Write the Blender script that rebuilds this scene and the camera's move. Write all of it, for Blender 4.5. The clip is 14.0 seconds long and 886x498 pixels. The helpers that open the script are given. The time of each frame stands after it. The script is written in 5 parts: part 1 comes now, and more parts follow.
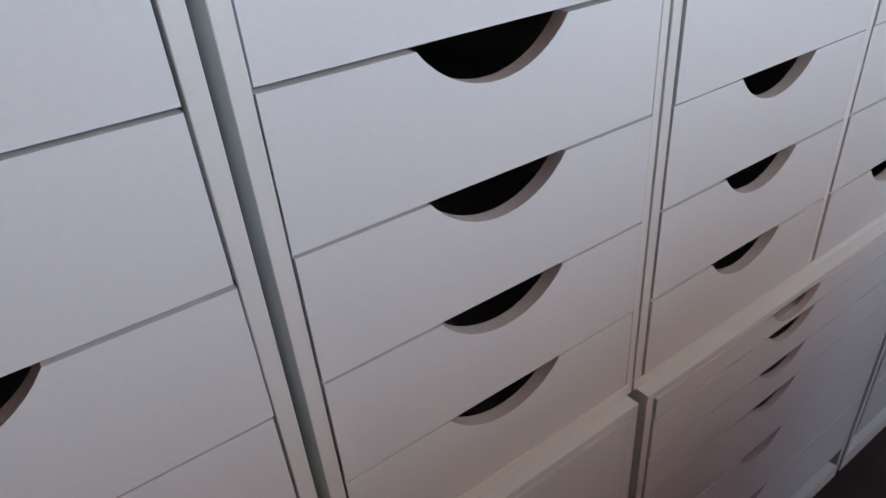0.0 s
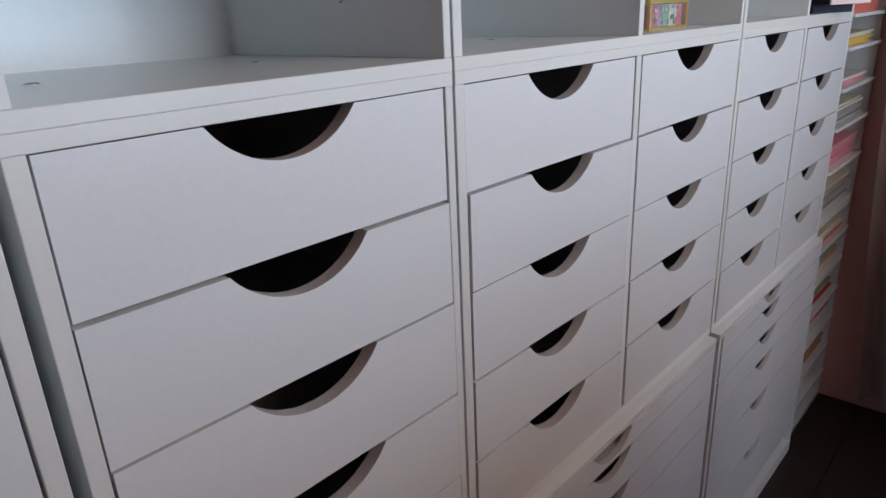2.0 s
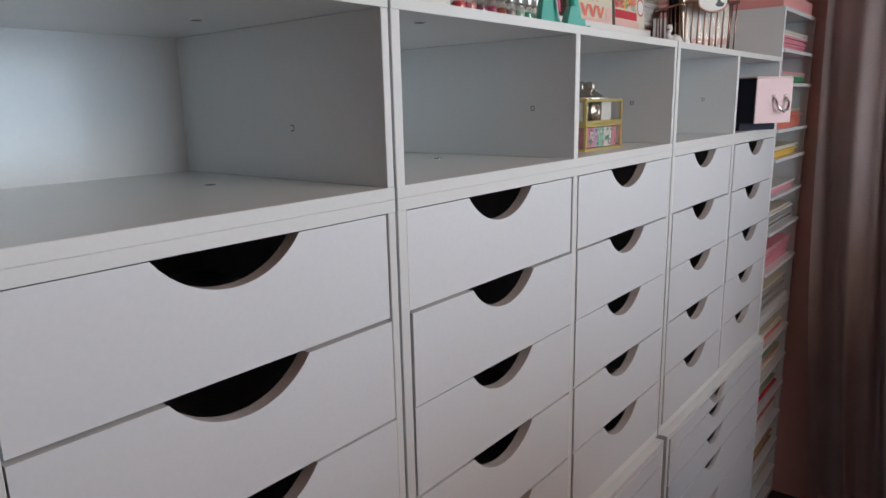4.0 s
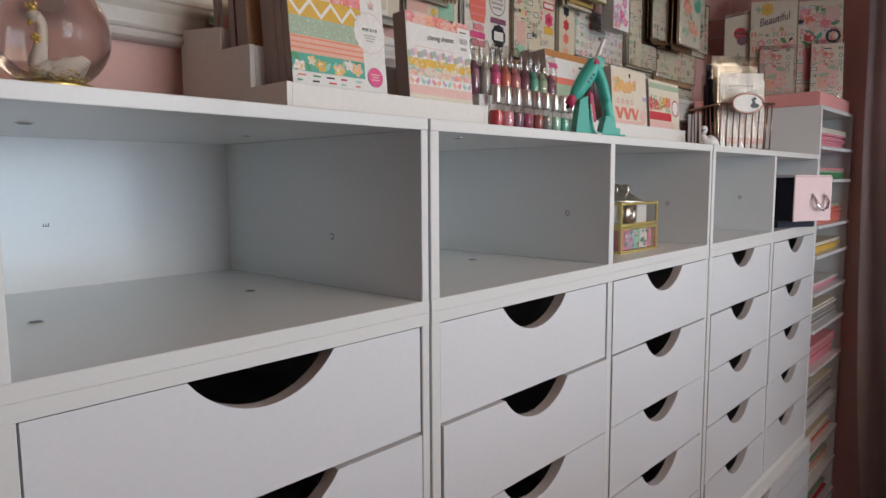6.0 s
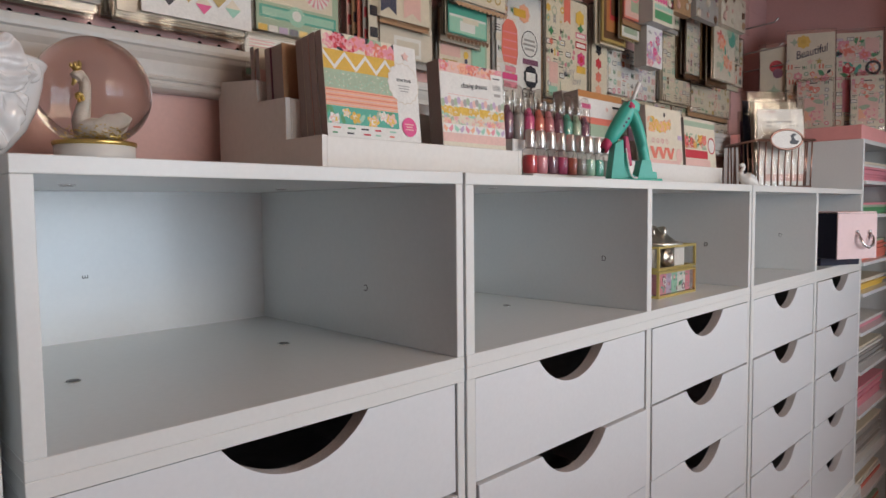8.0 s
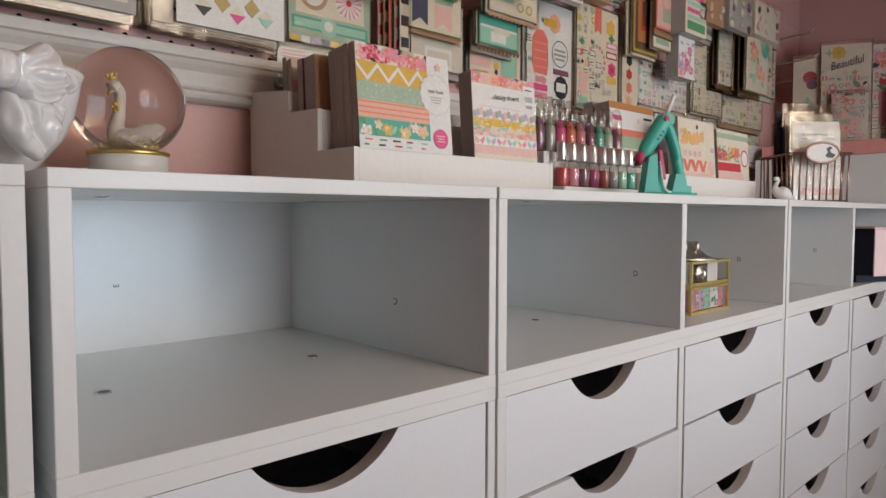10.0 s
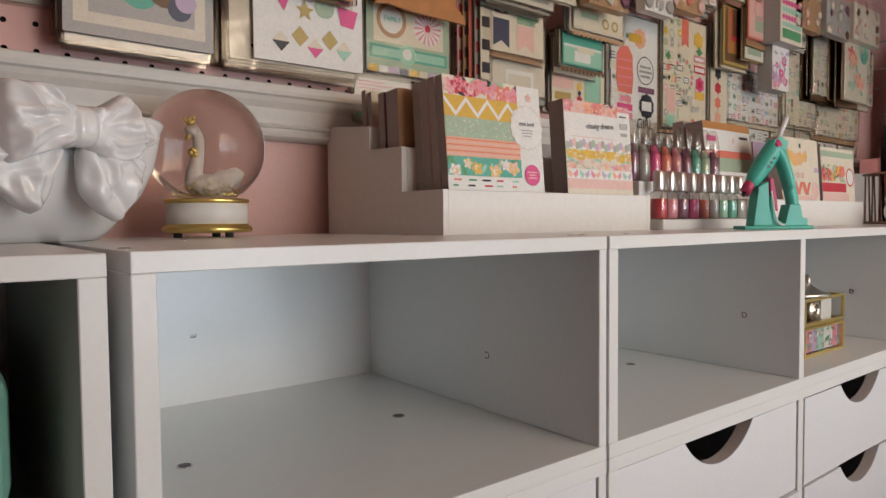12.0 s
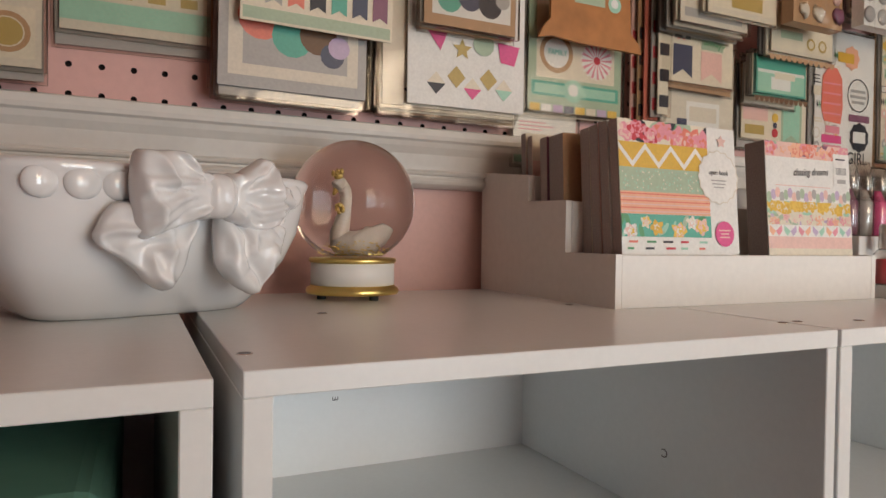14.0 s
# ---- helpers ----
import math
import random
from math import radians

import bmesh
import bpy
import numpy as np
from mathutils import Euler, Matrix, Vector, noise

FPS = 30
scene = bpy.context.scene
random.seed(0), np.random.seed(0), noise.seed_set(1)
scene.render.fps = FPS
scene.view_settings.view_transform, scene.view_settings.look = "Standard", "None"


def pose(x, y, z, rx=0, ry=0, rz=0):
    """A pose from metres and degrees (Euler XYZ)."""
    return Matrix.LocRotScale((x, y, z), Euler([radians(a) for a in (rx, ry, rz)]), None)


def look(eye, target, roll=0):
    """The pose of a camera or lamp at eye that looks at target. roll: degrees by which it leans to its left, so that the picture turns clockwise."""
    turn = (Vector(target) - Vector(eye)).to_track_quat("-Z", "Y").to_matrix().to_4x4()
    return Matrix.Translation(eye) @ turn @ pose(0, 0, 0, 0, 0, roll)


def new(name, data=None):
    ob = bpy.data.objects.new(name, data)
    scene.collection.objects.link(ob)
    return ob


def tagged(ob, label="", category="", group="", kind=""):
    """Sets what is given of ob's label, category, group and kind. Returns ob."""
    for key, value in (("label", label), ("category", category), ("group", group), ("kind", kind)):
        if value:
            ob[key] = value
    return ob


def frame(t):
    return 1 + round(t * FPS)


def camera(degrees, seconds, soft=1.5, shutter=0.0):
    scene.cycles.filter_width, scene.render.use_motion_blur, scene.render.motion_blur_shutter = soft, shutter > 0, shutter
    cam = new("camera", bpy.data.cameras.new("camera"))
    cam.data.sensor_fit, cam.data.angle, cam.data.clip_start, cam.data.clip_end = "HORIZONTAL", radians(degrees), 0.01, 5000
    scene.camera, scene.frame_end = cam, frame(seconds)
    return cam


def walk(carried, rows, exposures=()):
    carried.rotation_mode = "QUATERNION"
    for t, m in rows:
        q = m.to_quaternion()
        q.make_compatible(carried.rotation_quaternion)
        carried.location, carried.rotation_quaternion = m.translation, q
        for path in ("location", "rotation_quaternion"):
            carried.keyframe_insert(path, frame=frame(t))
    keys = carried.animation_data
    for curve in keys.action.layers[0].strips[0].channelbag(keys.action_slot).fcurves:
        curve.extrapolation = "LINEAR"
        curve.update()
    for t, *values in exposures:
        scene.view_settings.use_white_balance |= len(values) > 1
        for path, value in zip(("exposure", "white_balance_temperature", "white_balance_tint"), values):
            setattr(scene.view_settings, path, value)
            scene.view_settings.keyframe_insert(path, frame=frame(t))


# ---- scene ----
cam = camera(68.0, 14.0)
PATH = [
    (0, (-0.093, -0.339, 1.205), (0.84, 1.087, 0.158), -5.0),
    (0.5, (-0.084, -0.363, 1.218), (0.956, 1.039, 0.242), -5.0),
    (1, (-0.086, -0.386, 1.237), (1.076, 0.988, 0.363), -4.6),
    (1.5, (-0.087, -0.398, 1.254), (1.198, 0.922, 0.475), -3.3),
    (2, (-0.086, -0.405, 1.269), (1.278, 0.89, 0.589), -2.6),
    (2.5, (-0.086, -0.412, 1.277), (1.312, 0.881, 0.668), -2.5),
    (3, (-0.085, -0.425, 1.286), (1.341, 0.866, 0.738), -2.5),
    (3.2, (-0.085, -0.427, 1.29), (1.366, 0.846, 0.764), -2.3),
    (5.3, (-0.088, -0.434, 1.331), (1.404, 0.867, 1.046), -0.4),
    (5.5, (-0.088, -0.433, 1.335), (1.398, 0.881, 1.072), -0.2),
    (6, (-0.085, -0.431, 1.345), (1.378, 0.917, 1.135), -0.3),
    (6.5, (-0.082, -0.426, 1.36), (1.374, 0.936, 1.202), -0.5),
    (7, (-0.08, -0.42, 1.362), (1.363, 0.959, 1.234), -0.7),
    (7.5, (-0.08, -0.42, 1.365), (1.343, 0.979, 1.233), -0.6),
    (8, (-0.08, -0.42, 1.37), (1.325, 0.998, 1.243), -0.6),
    (10.5, (-0.081, -0.396, 1.382), (1.265, 1.08, 1.278), 0.0),
    (11, (-0.082, -0.38, 1.395), (1.238, 1.118, 1.293), -0.3),
    (11.5, (-0.077, -0.35, 1.408), (1.199, 1.188, 1.315), -0.2),
    (12, (-0.07, -0.337, 1.415), (1.162, 1.236, 1.331), -0.5),
    (12.5, (-0.075, -0.323, 1.424), (1.113, 1.284, 1.35), -0.5),
    (13, (-0.05, -0.295, 1.441), (1.042, 1.38, 1.389), -0.0),
    (13.5, (-0.031, -0.279, 1.447), (0.92, 1.479, 1.407), 0.4),
    (14, (-0.033, -0.266, 1.455), (0.811, 1.547, 1.425), 0.8),
]
walk(cam, [(t, look(eye, target, roll)) for t, eye, target, roll in PATH],
     exposures=[(0.0, 0.35, 5650, 6), (1.0, 0.22, 5750, 7), (2.0, 0.05, 5900, 8), (3.2, -0.03, 6100, 8), (7.0, 0.05, 6450, 10), (11.0, 0.10, 6750, 11), (14.0, 0.13, 7150, 11)])


# ---- world and light ----
world = bpy.data.worlds.new("daylight")
scene.world = world
world.use_nodes = True
wn = world.node_tree.nodes
sky = wn.new("ShaderNodeTexSky")
sky.sky_type, sky.sun_disc, sky.sun_elevation, sky.sun_rotation = "NISHITA", False, radians(35), radians(200)
wn["Background"].inputs["Strength"].default_value = 0.10
world.node_tree.links.new(sky.outputs[0], wn["Background"].inputs["Color"])


def window_light(name, m, w, h, watts, colour):
    lamp = bpy.data.lights.new(name, "AREA")
    lamp.shape, lamp.size, lamp.size_y, lamp.energy, lamp.color = "RECTANGLE", w, h, watts, colour
    ob = new(name, lamp)
    ob.matrix_world = m
    return ob


ROOM_W, ROOM_E, ROOM_S, ROOM_N, ROOM_H = -2.3, 2.16, -1.75, 0.376, 2.45
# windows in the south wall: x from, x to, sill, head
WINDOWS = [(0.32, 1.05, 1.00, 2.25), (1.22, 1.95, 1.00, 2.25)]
RAIL = 1.74  # between the lower sash and an upper one added to hold a warm fill lamp
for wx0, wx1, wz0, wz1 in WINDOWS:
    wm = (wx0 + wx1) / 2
    window_light("window_light", look((wm, ROOM_S - 0.03, (wz0 + RAIL) / 2), (wm, 0, (wz0 + RAIL) / 2)), wx1 - wx0, RAIL - wz0, 16.0 if wx0 < 1.0 else 9.5, (0.70, 0.85, 1.0))
    # added warm fill from above for the unit tops and pegboard, no known source
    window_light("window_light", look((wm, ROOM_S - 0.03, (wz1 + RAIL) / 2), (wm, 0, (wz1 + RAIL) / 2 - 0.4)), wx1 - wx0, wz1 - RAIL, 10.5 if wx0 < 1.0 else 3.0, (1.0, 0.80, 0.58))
window_light("window_light", look((ROOM_E + 0.06, -1.10, 1.40), (0.0, -1.0, 1.4)), 0.90, 0.80, 2.6, (0.80, 0.90, 1.0))

# ---- materials ----
def shader(name, base, rough=0.5, metal=0.0, bump=0.0, scale=60.0, vary=0.08, spot=0.0, spots=4.0, coat=0.0, trans=0.0, ior=1.45, alpha=1.0):
    """A surface with grain at one scale, blotches at another and a fine relief."""
    m = bpy.data.materials.new(name)
    m.use_nodes = True
    n, l = m.node_tree.nodes, m.node_tree.links
    b = n["Principled BSDF"]
    b.inputs["Roughness"].default_value = rough
    b.inputs["Metallic"].default_value = metal
    b.inputs["Coat Weight"].default_value = coat
    b.inputs["Transmission Weight"].default_value = trans
    b.inputs["IOR"].default_value = ior
    b.inputs["Alpha"].default_value = alpha
    tc = n.new("ShaderNodeTexCoord")
    fine, big = n.new("ShaderNodeTexNoise"), n.new("ShaderNodeTexNoise")
    fine.inputs["Scale"].default_value, fine.inputs["Detail"].default_value = scale, 6
    big.inputs["Scale"].default_value, big.inputs["Detail"].default_value = spots, 3
    for t in (fine, big):
        l.new(tc.outputs["Object"], t.inputs["Vector"])
    mix = n.new("ShaderNodeMix")
    mix.data_type, mix.blend_type = "RGBA", "MULTIPLY"
    mix.inputs[0].default_value = 1.0
    mix.inputs[6].default_value = (*base, 1)
    add = n.new("ShaderNodeMath")
    add.operation = "ADD"
    for t, k, src in ((0, vary, fine), (1, spot, big)):
        r = n.new("ShaderNodeMapRange")
        r.inputs[1].default_value, r.inputs[2].default_value = 0.3, 0.7
        r.inputs[3].default_value, r.inputs[4].default_value = 0.5 - k, 0.5
        l.new(src.outputs["Fac"], r.inputs[0])
        l.new(r.outputs[0], add.inputs[t])
    l.new(add.outputs[0], mix.inputs[7])
    l.new(mix.outputs[2], b.inputs["Base Color"])
    rr = n.new("ShaderNodeMapRange")
    rr.inputs[3].default_value, rr.inputs[4].default_value = max(rough - 0.02, 0), min(rough + 0.03, 1)
    l.new(big.outputs["Fac"], rr.inputs[0])
    if spot > 0.02:
        l.new(rr.outputs[0], b.inputs["Roughness"])
    if bump:
        bp = n.new("ShaderNodeBump")
        bp.inputs["Strength"].default_value, bp.inputs["Distance"].default_value = bump, 0.001
        l.new(fine.outputs["Fac"], bp.inputs["Height"])
        l.new(bp.outputs[0], b.inputs["Normal"])
    return m


WHITE = shader("white_laminate", (0.75, 0.75, 0.755), 0.24, bump=0.05, scale=240, vary=0.03, spot=0.012, spots=3)
BAND = shader("cream_white_edge_band", (0.74, 0.73, 0.70), 0.28, bump=0.05, scale=240, vary=0.03, spot=0.015, spots=6)
INSIDE = shader("white_inner_laminate", (0.775, 0.79, 0.785), 0.27, bump=0.05, scale=220, vary=0.03, spot=0.012, spots=5)
BACKBOARD = shader("glossy_white_backboard", (0.86, 0.87, 0.87), 0.22, bump=0.04, scale=200, vary=0.02, spot=0.012, spots=4)
RAWEDGE = shader("cut_board_edge", (0.62, 0.58, 0.57), 0.7, bump=0.3, scale=500, vary=0.2)
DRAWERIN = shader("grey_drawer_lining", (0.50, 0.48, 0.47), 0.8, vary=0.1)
PINKWALL = shader("pink_wall_paint", (0.74, 0.47, 0.43), 0.6, bump=0.15, scale=180, vary=0.05, spot=0.05, spots=2.5)
PEGPINK = shader("pink_pegboard_paint", (0.68, 0.40, 0.365), 0.5, bump=0.12, scale=160, vary=0.05, spot=0.06, spots=3)
TRIMWHITE = shader("white_trim_paint", (0.67, 0.64, 0.60), 0.35, bump=0.1, scale=120, vary=0.05, spot=0.06, spots=6)
FLOORWOOD = shader("dark_floor_wood", (0.035, 0.022, 0.018), 0.4, bump=0.2, scale=90, vary=0.2, spot=0.1)
CEIL = shader("pale_ceiling_paint", (0.62, 0.47, 0.40), 0.8, bump=0.1, vary=0.04)
# near-black colour stands in for the shade inside the pegboard holes
HOLE_SHADE = shader("painted_hole_shade", (0.02, 0.012, 0.01), 0.9)
DARK = shader("dark_gap_shadow_board", (0.05, 0.05, 0.05), 0.9)


# ---- building helpers ----
def part(name, bm, material, parent=None, label="", smooth=False):
    me = bpy.data.meshes.new(name)
    bm.normal_update()
    bm.to_mesh(me)
    bm.free()
    mats = material if isinstance(material, (list, tuple)) else [material]
    for mt in mats:
        me.materials.append(mt)
    if smooth:
        for p in me.polygons:
            p.use_smooth = True
    ob = new(name, me)
    if parent is not None:
        ob.parent = parent
    if label:
        ob["label"] = label
    return ob


def thing(name, m, label, category, group="", kind=""):
    e = new(name)
    e.empty_display_size = 0.02
    e.matrix_world = m
    return tagged(e, label, category, group, kind)


def block(bm, x0, x1, y0, y1, z0, z1, bevel=0.0, mat=0, seg=1):
    r = bmesh.ops.create_cube(bm, size=1.0)
    vs = r["verts"]
    for v in vs:
        v.co = Vector(((x0 + x1) / 2 + v.co.x * (x1 - x0), (y0 + y1) / 2 + v.co.y * (y1 - y0), (z0 + z1) / 2 + v.co.z * (z1 - z0)))
    fs = list({f for v in vs for f in v.link_faces})
    for f in fs:
        f.material_index = mat
    if bevel:
        es = list({e for v in vs for e in v.link_edges})
        r = bmesh.ops.bevel(bm, geom=es, offset=bevel, segments=seg, affect="EDGES", profile=0.5)
        for f in r["faces"]:
            f.material_index = mat
    return bm


def boxbm(x0, x1, y0, y1, z0, z1, bevel=0.0, seg=1):
    return block(bmesh.new(), x0, x1, y0, y1, z0, z1, bevel, 0, seg)


def lathe(bm, prof, steps=32, cx=0, cy=0, cz=0, mat=0, close=True):
    rings = []
    for r, z in prof:
        rings.append([bm.verts.new((cx + r * math.cos(2 * math.pi * i / steps), cy + r * math.sin(2 * math.pi * i / steps), cz + z)) for i in range(steps)])
    for a, b in zip(rings, rings[1:]):
        for i in range(steps):
            f = bm.faces.new((a[i], a[(i + 1) % steps], b[(i + 1) % steps], b[i]))
            f.material_index = mat
            f.smooth = True
    if close:
        for ring, flip in ((rings[0], True), (rings[-1], False)):
            f = bm.faces.new(ring[::-1] if flip else ring)
            f.material_index = mat
    return bm


def tube(bm, pts, r, steps=8, mat=0, flat=1.0):
    """A round rod along points; r may be one radius or one for each point."""
    pts = [Vector(p) for p in pts]
    radii = r if isinstance(r, (list, tuple)) else [r] * len(pts)
    rings = []
    for i, p in enumerate(pts):
        d = (pts[min(i + 1, len(pts) - 1)] - pts[max(i - 1, 0)]).normalized()
        u = d.orthogonal().normalized() if abs(d.z) > 0.95 else d.cross(Vector((0, 0, 1))).normalized()
        w = d.cross(u)
        rings.append([bm.verts.new(p + radii[i] * (flat * math.cos(2 * math.pi * k / steps) * u + math.sin(2 * math.pi * k / steps) * w)) for k in range(steps)])
    for a, b in zip(rings, rings[1:]):
        for k in range(steps):
            f = bm.faces.new((a[k], a[(k + 1) % steps], b[(k + 1) % steps], b[k]))
            f.smooth = True
            f.material_index = mat
    bm.faces.new(rings[0][::-1]).material_index = mat
    bm.faces.new(rings[-1]).material_index = mat
    return bm


def curve_through(pts, k=6):
    """More points on a smooth line through the given ones."""
    n = len(pts)
    out = []
    for i in range(n - 1):
        p0, p1, p2, p3 = (Vector(pts[min(max(i + q, 0), n - 1)]) for q in (-1, 0, 1, 2))
        for j in range(k):
            t = j / k
            out.append(0.5 * (2 * p1 + (p2 - p0) * t + (2 * p0 - 5 * p1 + 4 * p2 - p3) * t * t + (3 * p1 - p0 - 3 * p2 + p3) * t ** 3))
    return out + [Vector(pts[-1])]


# ---- room ----
def wall(name, x0, x1, y0, y1, z0, z1, mat, label):
    ob = part(name, boxbm(x0, x1, y0, y1, z0, z1), mat)
    return tagged(ob, label, "wall", kind="structure")


floor = tagged(part("floor", boxbm(ROOM_W - 0.2, ROOM_E + 0.2, ROOM_S - 0.2, ROOM_N + 0.2, -0.12, -0.006), DARK), "dark brown wooden floor of planks", "floor", kind="structure")
tagged(part("ceiling", boxbm(ROOM_W - 0.2, ROOM_E + 0.2, ROOM_S - 0.2, ROOM_N + 0.2, ROOM_H, ROOM_H + 0.1), CEIL), "plain pale painted ceiling", "ceiling", kind="structure")
wall("wall_north", ROOM_W - 0.2, ROOM_E + 0.2, ROOM_N, ROOM_N + 0.15, -0.006, ROOM_H, PINKWALL, "pink painted wall behind the storage units")
EW = (-1.56, -0.64, 1.0, 1.8)
bm = bmesh.new()
block(bm, ROOM_E, ROOM_E + 0.15, EW[1], ROOM_N, -0.006, ROOM_H)
block(bm, ROOM_E, ROOM_E + 0.15, ROOM_S - 0.2, EW[0], -0.006, ROOM_H)
block(bm, ROOM_E, ROOM_E + 0.15, EW[0], EW[1], -0.006, EW[2])
block(bm, ROOM_E, ROOM_E + 0.15, EW[0], EW[1], EW[3], ROOM_H)
tagged(part("wall_east", bm, PINKWALL), "pink painted side wall with a window", "wall", kind="structure")
wall("wall_west", ROOM_W - 0.2, ROOM_W, ROOM_S - 0.2, ROOM_N, -0.006, ROOM_H, PINKWALL, "pink painted side wall")
# unseen low walls, added to shade the base units; the gap leaves a lit band
for lx0, lx1 in ((ROOM_W, 1.05), (1.45, ROOM_E)):
    wall("low_light_blocker", lx0, lx1, -0.82, -0.72, 0.0005, 1.13, PINKWALL, "unseen half-height pink wall added to shade the lower drawers")
# unseen header, added to keep window light off the pegboard's right end
wall("high_light_blocker", 1.22, ROOM_E, -0.82, -0.72, 1.76, ROOM_H, PINKWALL, "unseen pink header wall added to shade the upper right corner")
bm = bmesh.new()
xs = ROOM_W
for wx0, wx1, wz0, wz1 in WINDOWS:
    block(bm, xs, wx0, ROOM_S - 0.15, ROOM_S, -0.006, ROOM_H)
    block(bm, wx0, wx1, ROOM_S - 0.15, ROOM_S, -0.006, wz0)
    block(bm, wx0, wx1, ROOM_S - 0.15, ROOM_S, wz1, ROOM_H)
    xs = wx1
block(bm, xs, ROOM_E, ROOM_S - 0.15, ROOM_S, -0.006, ROOM_H)
tagged(part("wall_south", bm, PINKWALL), "pink painted wall with two windows", "wall", kind="structure")
for i, (wx0, wx1, wz0, wz1) in enumerate(WINDOWS):
    w = thing("window_%d" % (i + 1), pose((wx0 + wx1) / 2, ROOM_S, wz0), "white framed window with muntin bars", "window", kind="structure")
    hw, hh = (wx1 - wx0) / 2, wz1 - wz0
    bm = bmesh.new()
    for a in ((-hw, -hw + 0.04, 0, hh), (hw - 0.04, hw, 0, hh), (-hw + 0.04, hw - 0.04, 0, 0.04), (-hw + 0.04, hw - 0.04, hh - 0.04, hh), (-hw + 0.04, hw - 0.04, RAIL - wz0 - 0.02, RAIL - wz0 + 0.02)):
        block(bm, a[0], a[1], 0.0, 0.03, a[2], a[3])
    part("window_frame", bm, TRIMWHITE, w)
    for k in (-1, 1):
        part("muntin", boxbm(k * hw / 3 - 0.01, k * hw / 3 + 0.01, 0.002, 0.02, 0.04, RAIL - wz0 - 0.02), TRIMWHITE, w)
        part("muntin", boxbm(k * hw / 3 - 0.01, k * hw / 3 + 0.01, 0.002, 0.02, RAIL - wz0 + 0.02, hh - 0.04), TRIMWHITE, w)

# ---- storage units ----
PANEL = 0.012
TOP, CUB_FLOOR, SPLIT, DR_TOP, PITCH, DR_BOT, LOW_TOP = 1.402, 1.230, 1.218, 1.206, 0.1045, 0.683, 0.668
DEPTH = 0.357


def drawer_front(bm, x0, x1, z0, z1, y0, y1, cx, half=0.064, sag=0.0325):
    """A board with a half-moon finger scoop in its upper edge; the scoop's rim is bare board."""
    n = 20
    top = [(x0, z1)]
    for i in range(n + 1):
        a = -1 + 2 * i / n
        r = (half * half + sag * sag) / (2 * sag)
        x = cx + half * a
        top.append((x, z1 - (math.sqrt(max(r * r - (x - cx) ** 2, 0)) - (r - sag))))
    top.append((x1, z1))
    fr = [bm.verts.new((x, y0, z)) for x, z in top]
    bk = [bm.verts.new((x, y1, z)) for x, z in top]
    lf = [bm.verts.new((x, y0, z0)) for x, z in top]
    lb = [bm.verts.new((x, y1, z0)) for x, z in top]
    for i in range(len(top) - 1):
        bm.faces.new((lf[i], lf[i + 1], fr[i + 1], fr[i]))
        bm.faces.new((lb[i + 1], lb[i], bk[i], bk[i + 1]))
        f = bm.faces.new((fr[i], fr[i + 1], bk[i + 1], bk[i]))
        if 0 < i < len(top) - 2:
            f.material_index = 1
            f.smooth = True
            bm.edges.get((fr[i], fr[i + 1])).smooth = False
            bm.edges.get((bk[i], bk[i + 1])).smooth = False
        bm.faces.new((lf[i + 1], lf[i], lb[i], lb[i + 1]))
    bm.faces.new((lf[0], fr[0], bk[0], lb[0]))
    bm.faces.new((lf[-1], lb[-1], bk[-1], fr[-1]))
    return bm


rng = random.Random(7)


def add_drawer(unit, x0, x1, z0, z1, proud, half=0.064, sag=0.0325, thick=0.0135, shift=0.0):
    """x0..x1, z0..z1: the opening; the front is a little smaller, with a tray behind it."""
    e = 0.0013
    slip = rng.uniform(-0.0008, 0.0008)
    sink = rng.uniform(-0.0004, 0.0006)
    d = part("drawer", drawer_front(bmesh.new(), x0 + e + slip, x1 - e + slip, z0 + 0.0008 - sink * 0.4, z1 - 0.0016 - sink, -proud, thick - proud, (x0 + x1) / 2 + shift, half, sag), [WHITE, RAWEDGE], unit)
    t = z1 - 0.012
    y0, y1 = thick - proud, DEPTH - 0.03
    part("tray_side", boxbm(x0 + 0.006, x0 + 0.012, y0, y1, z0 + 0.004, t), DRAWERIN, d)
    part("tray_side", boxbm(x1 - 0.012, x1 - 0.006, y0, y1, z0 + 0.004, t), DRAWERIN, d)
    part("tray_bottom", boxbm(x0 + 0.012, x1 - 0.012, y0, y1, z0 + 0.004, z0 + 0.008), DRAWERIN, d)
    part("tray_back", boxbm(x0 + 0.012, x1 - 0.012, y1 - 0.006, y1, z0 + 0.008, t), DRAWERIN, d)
    return d


def board(name, bm, unit):
    """A laminate board whose front edge has its own edge band."""
    bm.normal_update()
    for f in bm.faces:
        f.material_index = 1 if f.normal.y < -0.5 else 0
    return part(name, bm, [INSIDE, BAND], unit)


def carcass(unit, x0, x1, z0, z1, cells, t_side, t_top, t_bot, t_right=None):
    t_right = t_right or t_side
    board("top_panel", boxbm(x0, x1, 0, DEPTH, z1 - t_top, z1, 0.0005), unit)
    board("bottom_panel", boxbm(x0, x1, 0, DEPTH, z0, z0 + t_bot, 0.0005), unit)
    for a, b in ((x0, x0 + t_side), (x1 - t_right, x1)):
        board("side_panel", boxbm(a, b, 0.0004, DEPTH, z0 + t_bot, z1 - t_top, 0.0006), unit)
    for k in range(1, cells):
        inner = (x1 - x0 - t_side * cells - t_right) / cells
        a = x0 + k * (inner + t_side)
        board("divider_panel", boxbm(a, a + t_side, 0.0006, DEPTH - 0.006, z0 + t_bot, z1 - t_top, 0.0006), unit)
